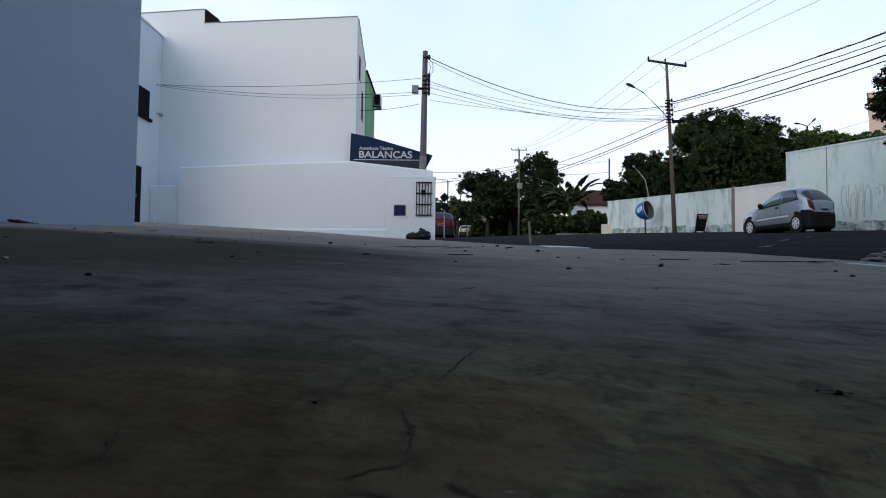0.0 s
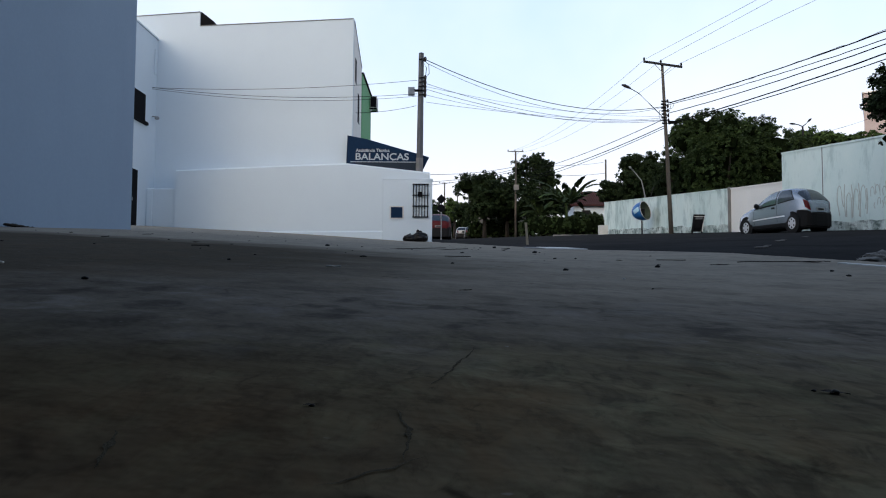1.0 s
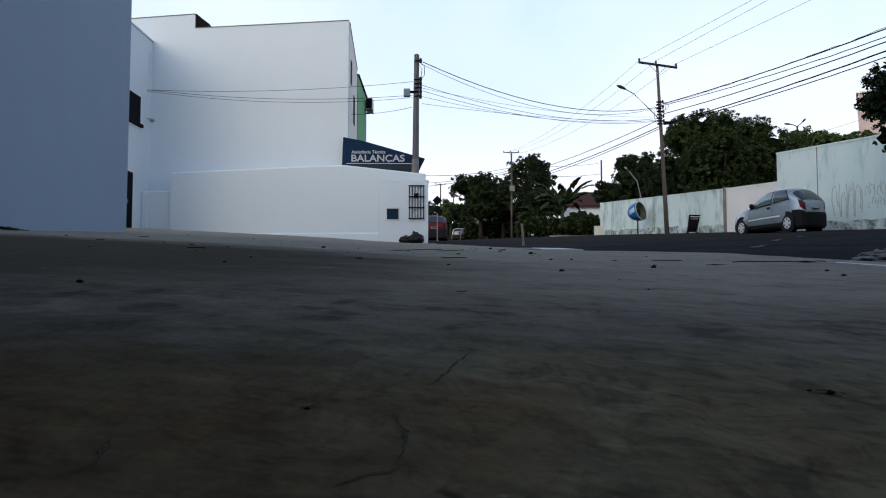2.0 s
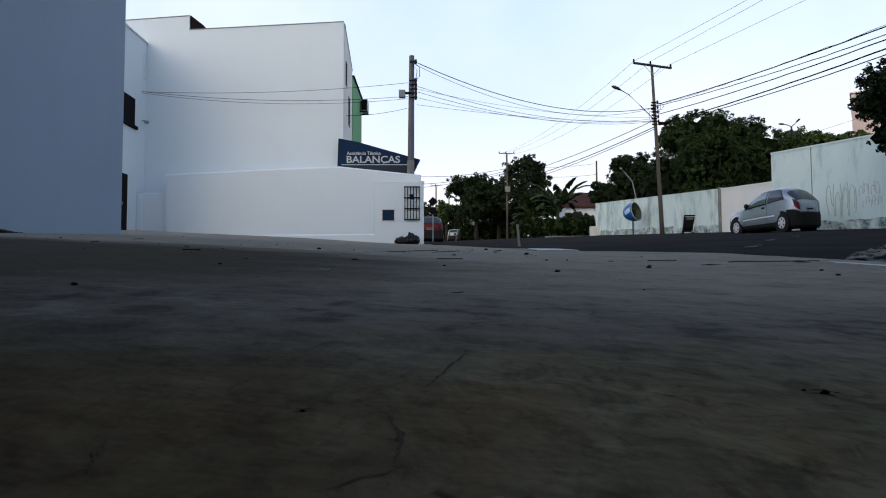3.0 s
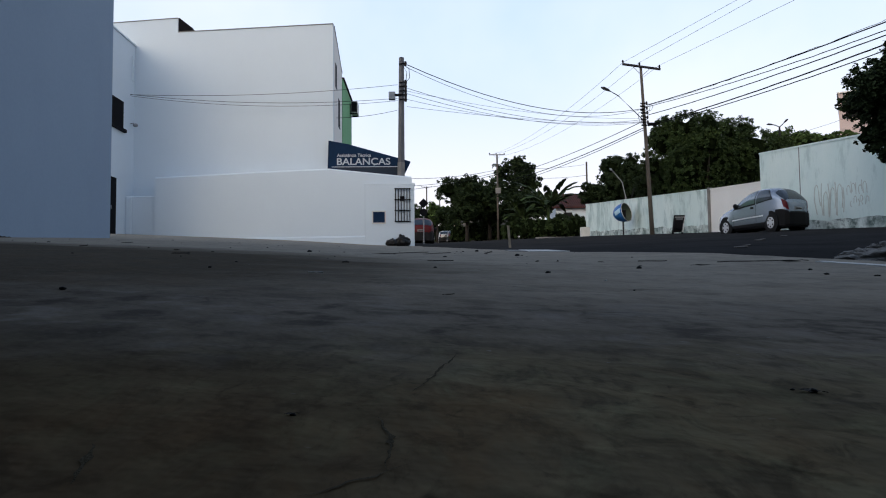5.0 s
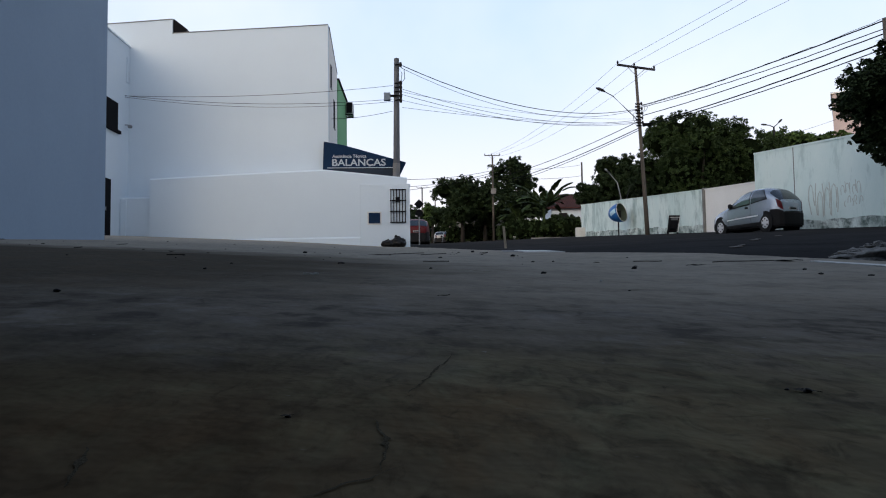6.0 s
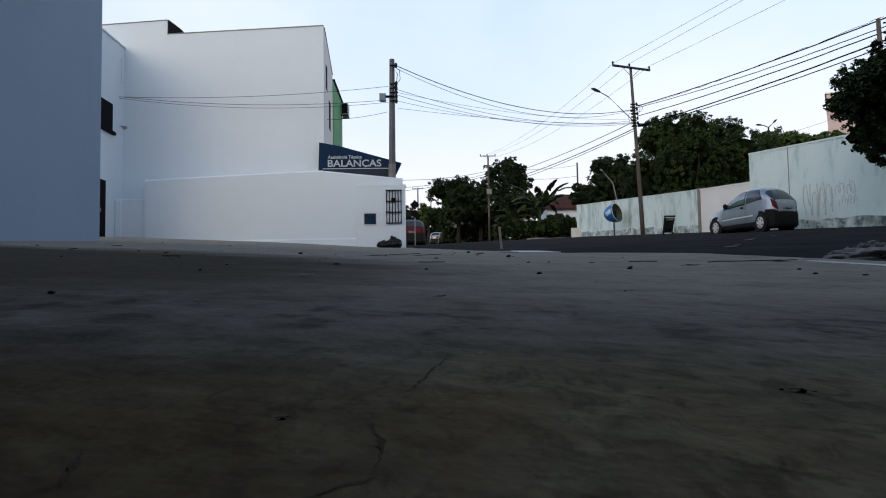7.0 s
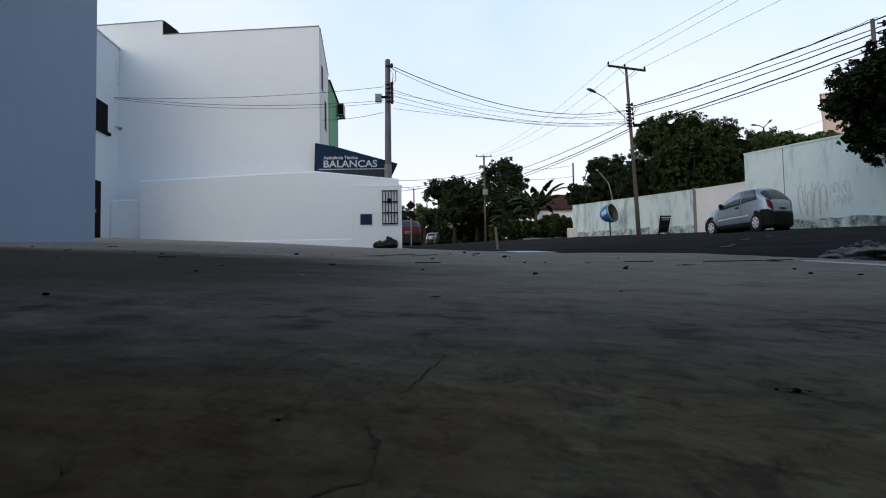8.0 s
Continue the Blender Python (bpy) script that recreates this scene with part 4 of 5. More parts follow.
    part("strip", boxed(0, 0.01, -0.022, 0.022, 0.3, zc - rise(WALLX, yc)), LIMEWASH, b)


street_wall()
q = (12.32, 55.00, 4.26)
b = thing("meter_cabinet", (q[0], 54.5, rise(q[0], 54.5)), "small white cabinet at the end of the wall", "cabinet")
part("body", boxed(-0.34, 0.34, -0.2, 0.2, -0.1, 0.66, 0.02), PALE, b)


# ---------------------------------------------------------------- vehicles
def lerp_table(table, u):
    for (a, p), (c, q) in zip(table, table[1:]):
        if u <= c:
            k = (u - a) / (c - a)
            return p + (q - p) * k
    return table[-1][1]


def hatchback(place, rz, paint, label, simple=False, scale=(1, 1, 1)):
    """A small three-door hatchback; its tail at y = 0, its nose at y = 3.75."""
    car = thing("car", place, label, "car", rz=rz)
    top_t = [(0, 0.86), (0.03, 0.93), (0.12, 1.03), (0.24, 1.14), (0.40, 1.27), (0.6, 1.37), (0.85, 1.42), (1.1, 1.44), (1.5, 1.435), (1.9, 1.39), (2.2, 1.27), (2.5, 1.09), (2.75, 0.95), (3.0, 0.885), (3.4, 0.79), (3.62, 0.68), (3.75, 0.52)]
    half_t = [(0, 0.50), (0.06, 0.60), (0.2, 0.69), (0.5, 0.775), (1.0, 0.815), (2.6, 0.81), (3.1, 0.79), (3.5, 0.70), (3.68, 0.58), (3.75, 0.50)]
    belt_t = [(0, 0.82), (0.15, 0.94), (0.4, 0.97), (1.0, 0.93), (2.0, 0.88), (2.7, 0.82), (3.2, 0.74), (3.6, 0.60), (3.75, 0.45)]

    def soft(table, u, r):
        return sum(lerp_table(table, min(3.75, max(0, u + r * k))) for k in (-1, -0.5, 0, 0.5, 1)) / 5

    def surf(u, v):
        """Half breadth and height of the skin; v is 0 at the sill, 0.5 at the belt line, 1 at the roof's middle."""
        r = 0.10 * min(1, u / 0.3, (3.75 - u) / 0.3)
        w, t = soft(half_t, u, r), soft(top_t, u, r)
        bl = min(soft(belt_t, u, r), t - 0.05)
        if v <= 0.5:
            k = v / 0.5
            z = 0.22 + (bl - 0.22) * k
            return w * (0.94 + 0.06 * math.sin(math.pi * min(1, 0.12 + k * 0.75))), z
        a = (v - 0.5) * math.pi
        edge = w * (0.94 + 0.06 * math.sin(math.pi * 0.87))
        return edge * max(0.0, math.cos(a)) ** 0.62, bl + (t - bl) * math.sin(a) ** 0.80
    us = [0, 0.02, 0.05, 0.09, 0.14, 0.2, 0.27, 0.36, 0.48, 0.62, 0.8, 1.0, 1.25, 1.5, 1.7, 1.9, 2.05, 2.2, 2.35, 2.5, 2.65, 2.8, 3.0, 3.2, 3.4, 3.52, 3.62, 3.69, 3.73, 3.75]
    vs = [0.05 * k for k in range(21)]
    bm = bmesh.new()
    rings = []
    for u in us:
        left = [(-surf(u, v)[0], u, surf(u, v)[1]) for v in vs]
        right = [(surf(u, v)[0], u, surf(u, v)[1]) for v in reversed(vs[:-1])]
        rings.append([bm.verts.new(p) for p in left + right])
    for a, c in zip(rings, rings[1:]):
        for i in range(len(a) - 1):
            bm.faces.new((a[i], a[i + 1], c[i + 1], c[i]))
        bm.faces.new((a[-1], a[0], c[0], c[-1]))
    bm.faces.new(rings[0])
    bm.faces.new(rings[-1][::-1])
    bmesh.ops.recalc_face_normals(bm, faces=bm.faces[:])
    part("body", bm, paint, car, smooth=True)

    def skin(u, v, lift):
        """A point just proud of the body: v beyond 1 runs down the other side."""
        side = -1 if v <= 1 else 1
        v = v if v <= 1 else 2 - v
        x, z = surf(u, v)
        x2, z2 = surf(u, min(1, v + 0.02))
        n = Vector((z2 - z, 0, x - x2))
        n = n.normalized() if n.length > 1e-6 else Vector((0, 0, 1))
        return Vector((side * (x + lift * abs(n.x)), u - (lift if u < 0.3 else 0), z + lift * max(0, n.z)))

    def patch(name, corners, mat, lift=0.008, n=8, label="", mirror=True, m=8):
        (a, c, d, e) = corners
        for flip in ((False, True) if mirror else (False,)):
            bm = bmesh.new()
            rows = []
            for i in range(n + 1):
                row = []
                for j in range(m + 1):
                    s, t = i / n, j / m
                    u = (1 - t) * ((1 - s) * a[0] + s * c[0]) + t * ((1 - s) * e[0] + s * d[0])
                    v = (1 - t) * ((1 - s) * a[1] + s * c[1]) + t * ((1 - s) * e[1] + s * d[1])
                    p = skin(u, v, lift)
                    row.append(bm.verts.new((-p.x if flip else p.x, p.y, p.z)))
                rows.append(row)
            for p, q in zip(rows, rows[1:]):
                for k in range(m):
                    bm.faces.new((p[k], p[k + 1], q[k + 1], q[k]))
            bmesh.ops.recalc_face_normals(bm, faces=bm.faces[:])
            part(name, bm, mat, car, label, smooth=True)

    patch("window_surround", [(1.44, 0.50), (2.66, 0.50), (2.08, 0.79), (1.40, 0.81)], TRIM, 0.004)
    patch("window_surround", [(0.56, 0.525), (1.37, 0.505), (1.33, 0.80), (0.82, 0.785)], TRIM, 0.004)
    patch("side_window", [(1.475, 0.515), (2.55, 0.515), (2.03, 0.76), (1.435, 0.775)], GLASS_DARK if simple else GLASS_CAR, label="tinted door window")
    patch("quarter_window", [(0.61, 0.54), (1.345, 0.515), (1.305, 0.78), (0.85, 0.765)], GLASS_QUARTER, label="tinted quarter window")
    patch("side_moulding", [(1.0, 0.205), (2.68, 0.205), (2.68, 0.235), (1.0, 0.235)], RIM if not simple else TRIM, 0.012)
    patch("sill", [(0.9, 0.0), (2.75, 0.0), (2.75, 0.07), (0.9, 0.07)], TRIM, 0.006)
    patch("tail_lamp", [(0.0, 0.35), (0.15, 0.37), (0.25, 0.55), (0.06, 0.56)], REDLAMP, 0.014, label="dark red tail lamp")
    patch("door_seam", [(1.38, 0.10), (1.395, 0.10), (1.42, 0.50), (1.405, 0.50)], TRIM, 0.004, n=1)
    patch("door_seam", [(2.60, 0.10), (2.615, 0.10), (2.655, 0.47), (2.64, 0.47)], TRIM, 0.004, n=1)
    patch("rear_window", [(0.085, 0.57), (0.50, 0.70), (0.50, 1.30), (0.085, 1.43)], GLASS_DARK, 0.008, label="dark curved rear window", mirror=False, m=20)
    patch("bumper_side", [(0.0, 0.0), (0.52, 0.0), (0.44, 0.30), (0.0, 0.32)], TRIM, 0.02)
    patch("bumper_side", [(3.3, 0.0), (3.74, 0.0), (3.74, 0.22), (3.38, 0.22)], TRIM, 0.01)
    for side in (-1, 1):
        x, z = surf(2.4, 0.52)
        part("mirror", blob(bmesh.new(), (side * (x + 0.11), 2.40, z + 0.06), (0.13, 0.07, 0.09), 2, 0.03, 2), TRIM, car, "black door mirror", smooth=True)
        x, z = surf(1.60, 0.42)
        part("door_handle", boxed(min(side * x, side * (x + 0.025)), max(side * x, side * (x + 0.025)), 1.52, 1.68, z, z + 0.06, 0.008), TRIM, car)
        for y in (0.66, 3.08):
            x, z = surf(y, 0.2)
            part("wheel_arch", tube(bmesh.new(), [(side * (x - 0.25), y, 0.30), (side * (x + 0.008), y, 0.30)], 0.35, 28), TRIM, car)
            wheel = part("wheel", tube(bmesh.new(), [(side * (x - 0.17), y, 0.28), (side * (x + 0.004), y, 0.28), (side * (x + 0.024), y, 0.28)], [0.272, 0.272, 0.245], 28), RUBBER, car, "black tyre")
            rim = part("rim", tube(bmesh.new(), [(side * (x + 0.015), y, 0.28), (side * (x + 0.03), y, 0.28), (side * (x + 0.036), y, 0.28)], [0.185, 0.175, 0.06], 20), RIM, wheel, "silver wheel cover")
            for k in range(6):
                a = math.tau * (k + 0.5) / 6
                cy_, cz_ = y + 0.125 * math.cos(a), 0.28 + 0.125 * math.sin(a)
                part("slot", tube(bmesh.new(), [(side * (x + 0.02), cy_, cz_), (side * (x + 0.042), cy_, cz_)], 0.03, 6), TRIM, rim)
    bm = bmesh.new()
    tail = [(-0.775, 0.46), (-0.74, 0.22), (-0.67, 0.06), (-0.52, -0.04), (-0.28, -0.08), (0, -0.09)]
    tail = tail + [(-x, y) for x, y in tail[-2::-1]]
    prism(bm, tail, (0.13, 0.60), "z")
    bmesh.ops.bevel(bm, geom=[e for e in bm.edges if abs(e.verts[0].co.z - e.verts[1].co.z) < 0.01], offset=0.05, segments=3, affect="EDGES")
    part("rear_bumper", bm, TRIM, car, "black rear bumper")
    part("plate", boxed(-0.2, 0.2, -0.03, 0.02, 0.64, 0.74, 0.004), IRON, car)
    part("plate_bar", boxed(-0.15, 0.15, -0.036, -0.028, 0.67, 0.71), TRIM, car)
    part("exhaust", tube(bmesh.new(), [(0.4, -0.04, 0.2), (0.4, 0.3, 0.2)], 0.025, 8), IRON, car)
    part("underbody", boxed(-0.66, 0.66, 0.3, 3.4, 0.16, 0.26), TRIM, car)
    car.scale = scale
    return car


def far_kerb():
    b = thing("kerb", (11.35, 60, rise(11.35, 60)), "pale concrete kerb before the garden hedge", "kerb", kind="structure")
    w = 13.25 - 11.35
    for k in range(6):
        part("kerbstone", boxed(-w + w / 3 * k, -w + w / 3 * (k + 1) - 0.02, 0, 0.4, -0.3, 0.01 + 0.02 * (k % 3 == 1), 0.01), LIMEWASH, b)


far_kerb()


def onroad(x, y):
    return (x, y, rise(x, y) - 0.035)


cx, cy = 11.85, 22.4
hatchback(onroad(cx, cy), 20, SILVER, "silver three-door hatchback with black bumpers parked by the wall", scale=(0.76, 0.81, 1.02))
rx = -0.14
hatchback(onroad(rx, 50), 0, REDPAINT, "tall red parked car beyond the corner pier", True, (1.15, 1.1, 1.3))
for px_, y, m, lab in ((2.66, 84, WHITEPAINT, "white parked car far up the street"), (3.53, 80, DARKPAINT, "dark parked car far up the street")):
    hatchback(onroad(px_, y), 0, m, lab, True)


# ---------------------------------------------------------------- trees and plants
def leaves(name, clumps, count, size, mat, parent, seed, jitter=0.28):
    """A crown of single leaves. They stand in rounded sprays on the skin of overlapping clumps (centre, radii), with gaps between."""
    rng = np.random.default_rng(seed)

    def unit(v):
        return v / np.linalg.norm(v, axis=1, keepdims=True)
    cen0, rad0 = np.array([c[0] for c in clumps], float), np.array([c[1] for c in clumps], float)
    area = rad0.prod(1) ** (2 / 3)
    sprays = max(60, count // 34)
    pick = rng.choice(len(clumps), sprays, p=area / area.sum())
    way = unit(rng.normal(size=(sprays, 3)) + (0, 0, 0.2))
    mid = cen0[pick] + way * rad0[pick] * (0.98 - jitter * rng.random((sprays, 1)) ** 1.3)
    big = (0.6 + 0.9 * rng.random((sprays, 1)) ** 1.5) * np.sqrt(area.sum() / sprays) * 0.95
    own = rng.choice(sprays, count, p=(big ** 2 / (big ** 2).sum())[:, 0])
    d = unit(rng.normal(size=(count, 3)) + way[own] * 0.5 + (0, 0, 0.25))
    form = 0.55 + 0.9 * rng.random((sprays, 3))
    p = mid[own] + d * form[own] * big[own] * (1.25 * rng.random((count, 1)) ** 0.5 + 0.45 * rng.random((count, 1)) ** 5)
    nrm = unit(0.55 * d + (0, 0, 0.85) + 0.6 * rng.normal(size=(count, 3)))
    a = unit(np.cross(nrm, rng.normal(size=(count, 3))))
    b = np.cross(nrm, a)
    s = size * (0.6 + 0.8 * rng.random((count, 1)))
    v = np.stack([p - a * s, p - b * s * 0.5 + nrm * s * 0.12, p + a * s, p + b * s * 0.5 + nrm * s * 0.12], 1).reshape(-1, 3)
    me = bpy.data.meshes.new(name)
    me.from_pydata(v.tolist(), [], np.arange(count * 4).reshape(-1, 4).tolist())
    return mesh_part(name, me, mat, parent)


def tree(place, height, width, label, mat=LEAF, seed=1, count=9000, size=0.16, low=0.35, clumps=16, thick=0.2, lean=(0, 0), group="street trees", dense=True):
    """height and width of the whole; low: where the crown begins, as a share of the height."""
    t = thing("tree", place, label, "tree", group)
    rnd = random.Random(seed)
    fork = Vector((lean[0] * 0.4, lean[1] * 0.4, height * (low + 0.08)))
    cen = Vector((lean[0], lean[1], height * (1 + low) / 2))
    bm = bmesh.new()
    tube(bm, [(0, 0, -0.3), (fork.x * 0.3, fork.y * 0.4, fork.z * 0.5), fork], [thick * 1.3, thick, thick * 0.8], 9)
    part("trunk", bm, BARK, t, smooth=True)
    cl = []
    hz = height * (1 - low) / 2
    for i in range(clumps):
        a, e = math.tau * (i * 0.618 + rnd.random() * 0.2), rnd.uniform(-0.8, 0.85)
        k = math.sqrt(1 - e * e)
        f = rnd.uniform(0.52, 0.86) * (1 + 0.35 * min(0, e))
        c = cen + Vector((math.cos(a) * k * width / 2 * f, math.sin(a) * k * width / 2 * f, e * hz * 0.72))
        s = rnd.uniform(0.22, 0.46) * (18 / clumps) ** 0.45 * (1.0 if dense else 0.9)
        cl.append((tuple(c), (width / 2 * s * 1.15, width / 2 * s * 1.15, hz * s * 1.1)))
    core = 0.34 if dense else 0.24
    cl.append((tuple(cen), (width * core, width * core, hz * core * 2)))
    bm = bmesh.new()
    for c, r in cl[:7]:
        mid = fork.lerp(Vector(c), 0.5) + Vector((0, 0, 0.15))
        tube(bm, [fork, mid, c], [thick * 0.55, thick * 0.35, thick * 0.12], 6)
    part("limbs", bm, BARK, t, smooth=True)
    leaves("crown", cl, count, size, mat, t, seed, 0.28 if dense else 0.6)
    # solid dark cores in the clumps stand in for shade between leaves
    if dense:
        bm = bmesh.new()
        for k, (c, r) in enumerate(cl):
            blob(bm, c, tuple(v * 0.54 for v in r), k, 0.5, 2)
        part("shade_core", bm, CROWN_SHADE, t)
    return t


def tree_at(x, y, ztop, zlow, width, label, **k):
    z = rise(x, y)
    h = ztop - z
    return tree((x, y, z), h, width, label, low=max(0.02, (zlow - z) / h), **k)


# behind the wall: a dense row
tree_at(15.48, 42, 10.64, 4.21, 5.0, "dense dark green tree behind the pale wall", seed=11, count=64600, size=0.061, clumps=36)
tree_at(17.42, 41, 10.48, 4.13, 5.0, "dense dark green tree behind the pale wall", seed=12, count=64600, size=0.061, clumps=36)
tree_at(15.90, 40, 10.28, 4.02, 4.2, "dense dark green tree behind the pale wall", seed=19, count=49400, size=0.061, clumps=32)
tree_at(21.18, 44, 10.15, 4.46, 4.8, "dense dark green tree behind the pale wall", seed=13, count=64600, size=0.061, clumps=36)
tree_at(15.81, 47, 9.42, 4.70, 3.4, "dense dark green tree behind the pale wall", seed=14, count=30400, size=0.076, clumps=30, mat=LEAF_DARK)
tree_at(16.50, 58, 11.41, 6.36, 4.9, "round green tree beyond the wall", seed=15, count=34200, size=0.085, clumps=34, mat=LEAF_DARK)
tree_at(14.68, 60, 9.11, 6.88, 2.6, "low dark shrub tree beyond the wall", seed=16, count=9500, size=0.128, mat=LEAF_DARK)
tree_at(36.81, 70, 15.40, 11.84, 7.0, "lighter green tree in the distance", seed=17, count=17100, size=0.170, mat=LEAF_LIGHT)
tree_at(40.79, 72, 16.21, 12.20, 6.0, "lighter green tree in the distance", seed=18, count=15200, size=0.170, mat=LEAF_LIGHT)
# overhanging tree
tree_at(12.84, 17.5, 6.62, 2.80, 4.5, "dark leafy tree hanging over the wall", seed=21, count=57000, size=0.060, clumps=48, thick=0.16, mat=LEAF_DARK)
# up the street
tree_at(4.61, 75, 12.25, 6.63, 5.8, "dark street tree with a broad crown", seed=31, count=22800, size=0.136, mat=LEAF_DARK, clumps=20)
tree_at(7.15, 77, 12.05, 6.71, 4.6, "dark street tree with a broad crown", seed=32, count=15200, size=0.136, mat=LEAF_DARK)
tree_at(10.20, 80, 15.86, 8.64, 5.2, "tall open-crowned tree above the hedge", dense=False, clumps=24, seed=33, count=17100, size=0.145, mat=LEAF_DARK)
tree_at(11.60, 81, 14.91, 12.21, 2.2, "small side crown of an open tree", dense=False, seed=40, count=4750, size=0.128, mat=LEAF_DARK, clumps=9)
tree_at(1.99, 100, 12.58, 8.95, 3.6, "small light green street tree", seed=34, count=7600, size=0.153, mat=LEAF_LIGHT)
tree_at(0.90, 110, 11.74, 10.01, 4.0, "small dark green street tree", seed=35, count=5700, size=0.170, mat=LEAF_DARK)


def hedge(x0, x1, y, z_top, label, seed):
    b = thing("hedge", ((x0 + x1) / 2, y, rise((x0 + x1) / 2, y)), label, "hedge")
    rnd = random.Random(seed)
    w = x1 - x0
    g = rise((x0 + x1) / 2, y)
    cl = []
    n = int(w / 0.6)
    for i in range(n):
        h = (z_top - g) * rnd.uniform(0.75, 1.02)
        cl.append(((-w / 2 + w * (i + 0.5) / n, rnd.uniform(-0.2, 0.2), h * 0.5), (0.62, 0.6, h * 0.52)))
        cl.append(((-w / 2 + w * (i + rnd.random()) / n, rnd.uniform(0.3, 0.6), h * 0.3), (0.7, 0.5, h * 0.4)))
    leaves("foliage", cl, 22000, 0.085, LEAF, b, seed, 0.3)
    # solid dark cores paint the hedge's inner shade
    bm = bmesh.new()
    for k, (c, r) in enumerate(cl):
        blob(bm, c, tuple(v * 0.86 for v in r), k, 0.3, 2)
    part("shade_filling", bm, CROWN_SHADE, b)
    bm = bmesh.new()
    for c, r in cl:
        tube(bm, [(c[0], c[1], -0.2), (c[0], c[1], c[2])], [0.04, 0.02], 5)
    tagged(part("stems", bm, BARK, b), kind="stuff")


tree_at(10.19, 74, 10.45, 6.37, 4.6, "dark bushy shrub filling the garden", seed=36, count=13300, size=0.128, mat=LEAF_DARK)
tree_at(15.76, 80, 8.57, 6.93, 4.0, "dark bushy shrub filling the garden", seed=37, count=9500, size=0.128, mat=LEAF_DARK)
tree_at(4.35, 92, 11.81, 7.54, 5.0, "dark bushy tree up the street", seed=38, count=11400, size=0.153, mat=LEAF_DARK)
tree_at(-2.42, 105, 12.99, 8.53, 6.0, "dark bushy tree up the street", seed=39, count=11400, size=0.153, mat=LEAF_DARK)
hedge(7.69, 15.10, 66, 6.85, "unclipped dark green garden hedge", 3)


def banana(place, h, seed, label):
    b = thing("banana_plant", place, label, "plant")
    rnd = random.Random(seed)
    part("stem", tube(bmesh.new(), [(0, 0, -0.1), (0.05, 0, h * 0.4), (0.1, 0, h * 0.6)], [0.16, 0.13, 0.08], 8), LEAF, b, smooth=True)
    for i in range(24):
        a = math.tau * i * 0.382 + rnd.random()
        L = h * rnd.uniform(0.5, 0.8)
        up = rnd.uniform(0.9, 2.1)
        pts = []
        for k in range(15):
            s = k / 14
            pts.append(Vector((0.1 + math.cos(a) * L * s * 0.8, math.sin(a) * L * s * 0.8, h * 0.42 + L * (up * s - 0.95 * s * s) * 0.7)))
        bm = bmesh.new()
        tube(bm, pts, [0.03 - 0.0018 * k for k in range(15)], 4)
        side = Vector((-math.sin(a), math.cos(a), 0))
        # broad blades on both sides of the rib, torn here and there
        for q in (-1, 1):
            last = None
            for k in range(2, 15):
                s = k / 14
                w = 0.40 * math.sin(math.pi * min(1, s * 0.9 + 0.07)) ** 0.6 * rnd.uniform(0.8, 1.1)
                rim = pts[k] + side * q * w * 0.85 + Vector((0, 0, -w * rnd.uniform(0.15, 0.55)))
                if last and rnd.random() < 0.75:
                    bm.faces.new([bm.verts.new(p) for p in (last[0], pts[k], rim, last[1])])
                elif last:
                    bm.faces.new([bm.verts.new(p) for p in (last[0], pts[k], last[1])])
                last = (pts[k], rim)
        part("frond", bm, LEAF if i % 3 == 0 else LEAF_DARK, b)


bx = 11.80
banana((bx, 67.5, rise(bx, 67.5)), 11.35 - rise(bx, 67.5), 2, "broad-leaved banana plant over the hedge")
bx = 9.60
banana((bx, 68.5, rise(bx, 68.5)), 9.5 - rise(bx, 68.5), 5, "broad-leaved banana plant over the hedge")


# ---------------------------------------------------------------- houses beyond
def far_house():
    y = 84.0
    x0, x1 = 15.62, 20.42
    g = rise(x0, y)
    e, r = 9.73, 11.72
    b = thing("house", (x0, y, g), "low white house with a red clay tile roof", "house")
    part("wall", boxed(0, x1 - x0, 0, 7, -1, e - g), WHITE, b)
    bm = bmesh.new()
    prism(bm, [(-0.6, e - g - 0.05), (3.5, r - g), (7.6, e - g - 0.05), (7.6, e - g + 0.08), (3.5, r - g + 0.14), (-0.6, e - g + 0.08)], (-0.5, x1 - x0 + 0.5), "x")
    roof = part("roof", bm, ROOF, b)
    n = int((x1 - x0 + 1) / 0.25)
    for i in range(n):
        x = -0.5 + 0.25 * i + 0.12
        part("tile", tube(bmesh.new(), [(x, -0.62, e - g + 0.08), (x, 3.5, r - g + 0.16)], 0.07, 6), ROOF, roof)
    w = part("window", boxed(0.9, 1.9, -0.03, 0.02, e - g - 1.4, e - g - 0.5), TRIM, b)


far_house()
def plain_wall(xa, xb, y, z1, mat, label):
    b = thing("garden_wall", ((xa + xb) / 2, y, rise((xa + xb) / 2, y)), label, "wall")
    h, w = z1 - rise((xa + xb) / 2, y), (xb - xa) / 2
    part("wall", boxed(-w, w, 0, 0.2, -0.8, h), mat, b)
    part("coping", boxed(-w - 0.03, w + 0.03, -0.04, 0.24, h, h + 0.06), CREAM, b)


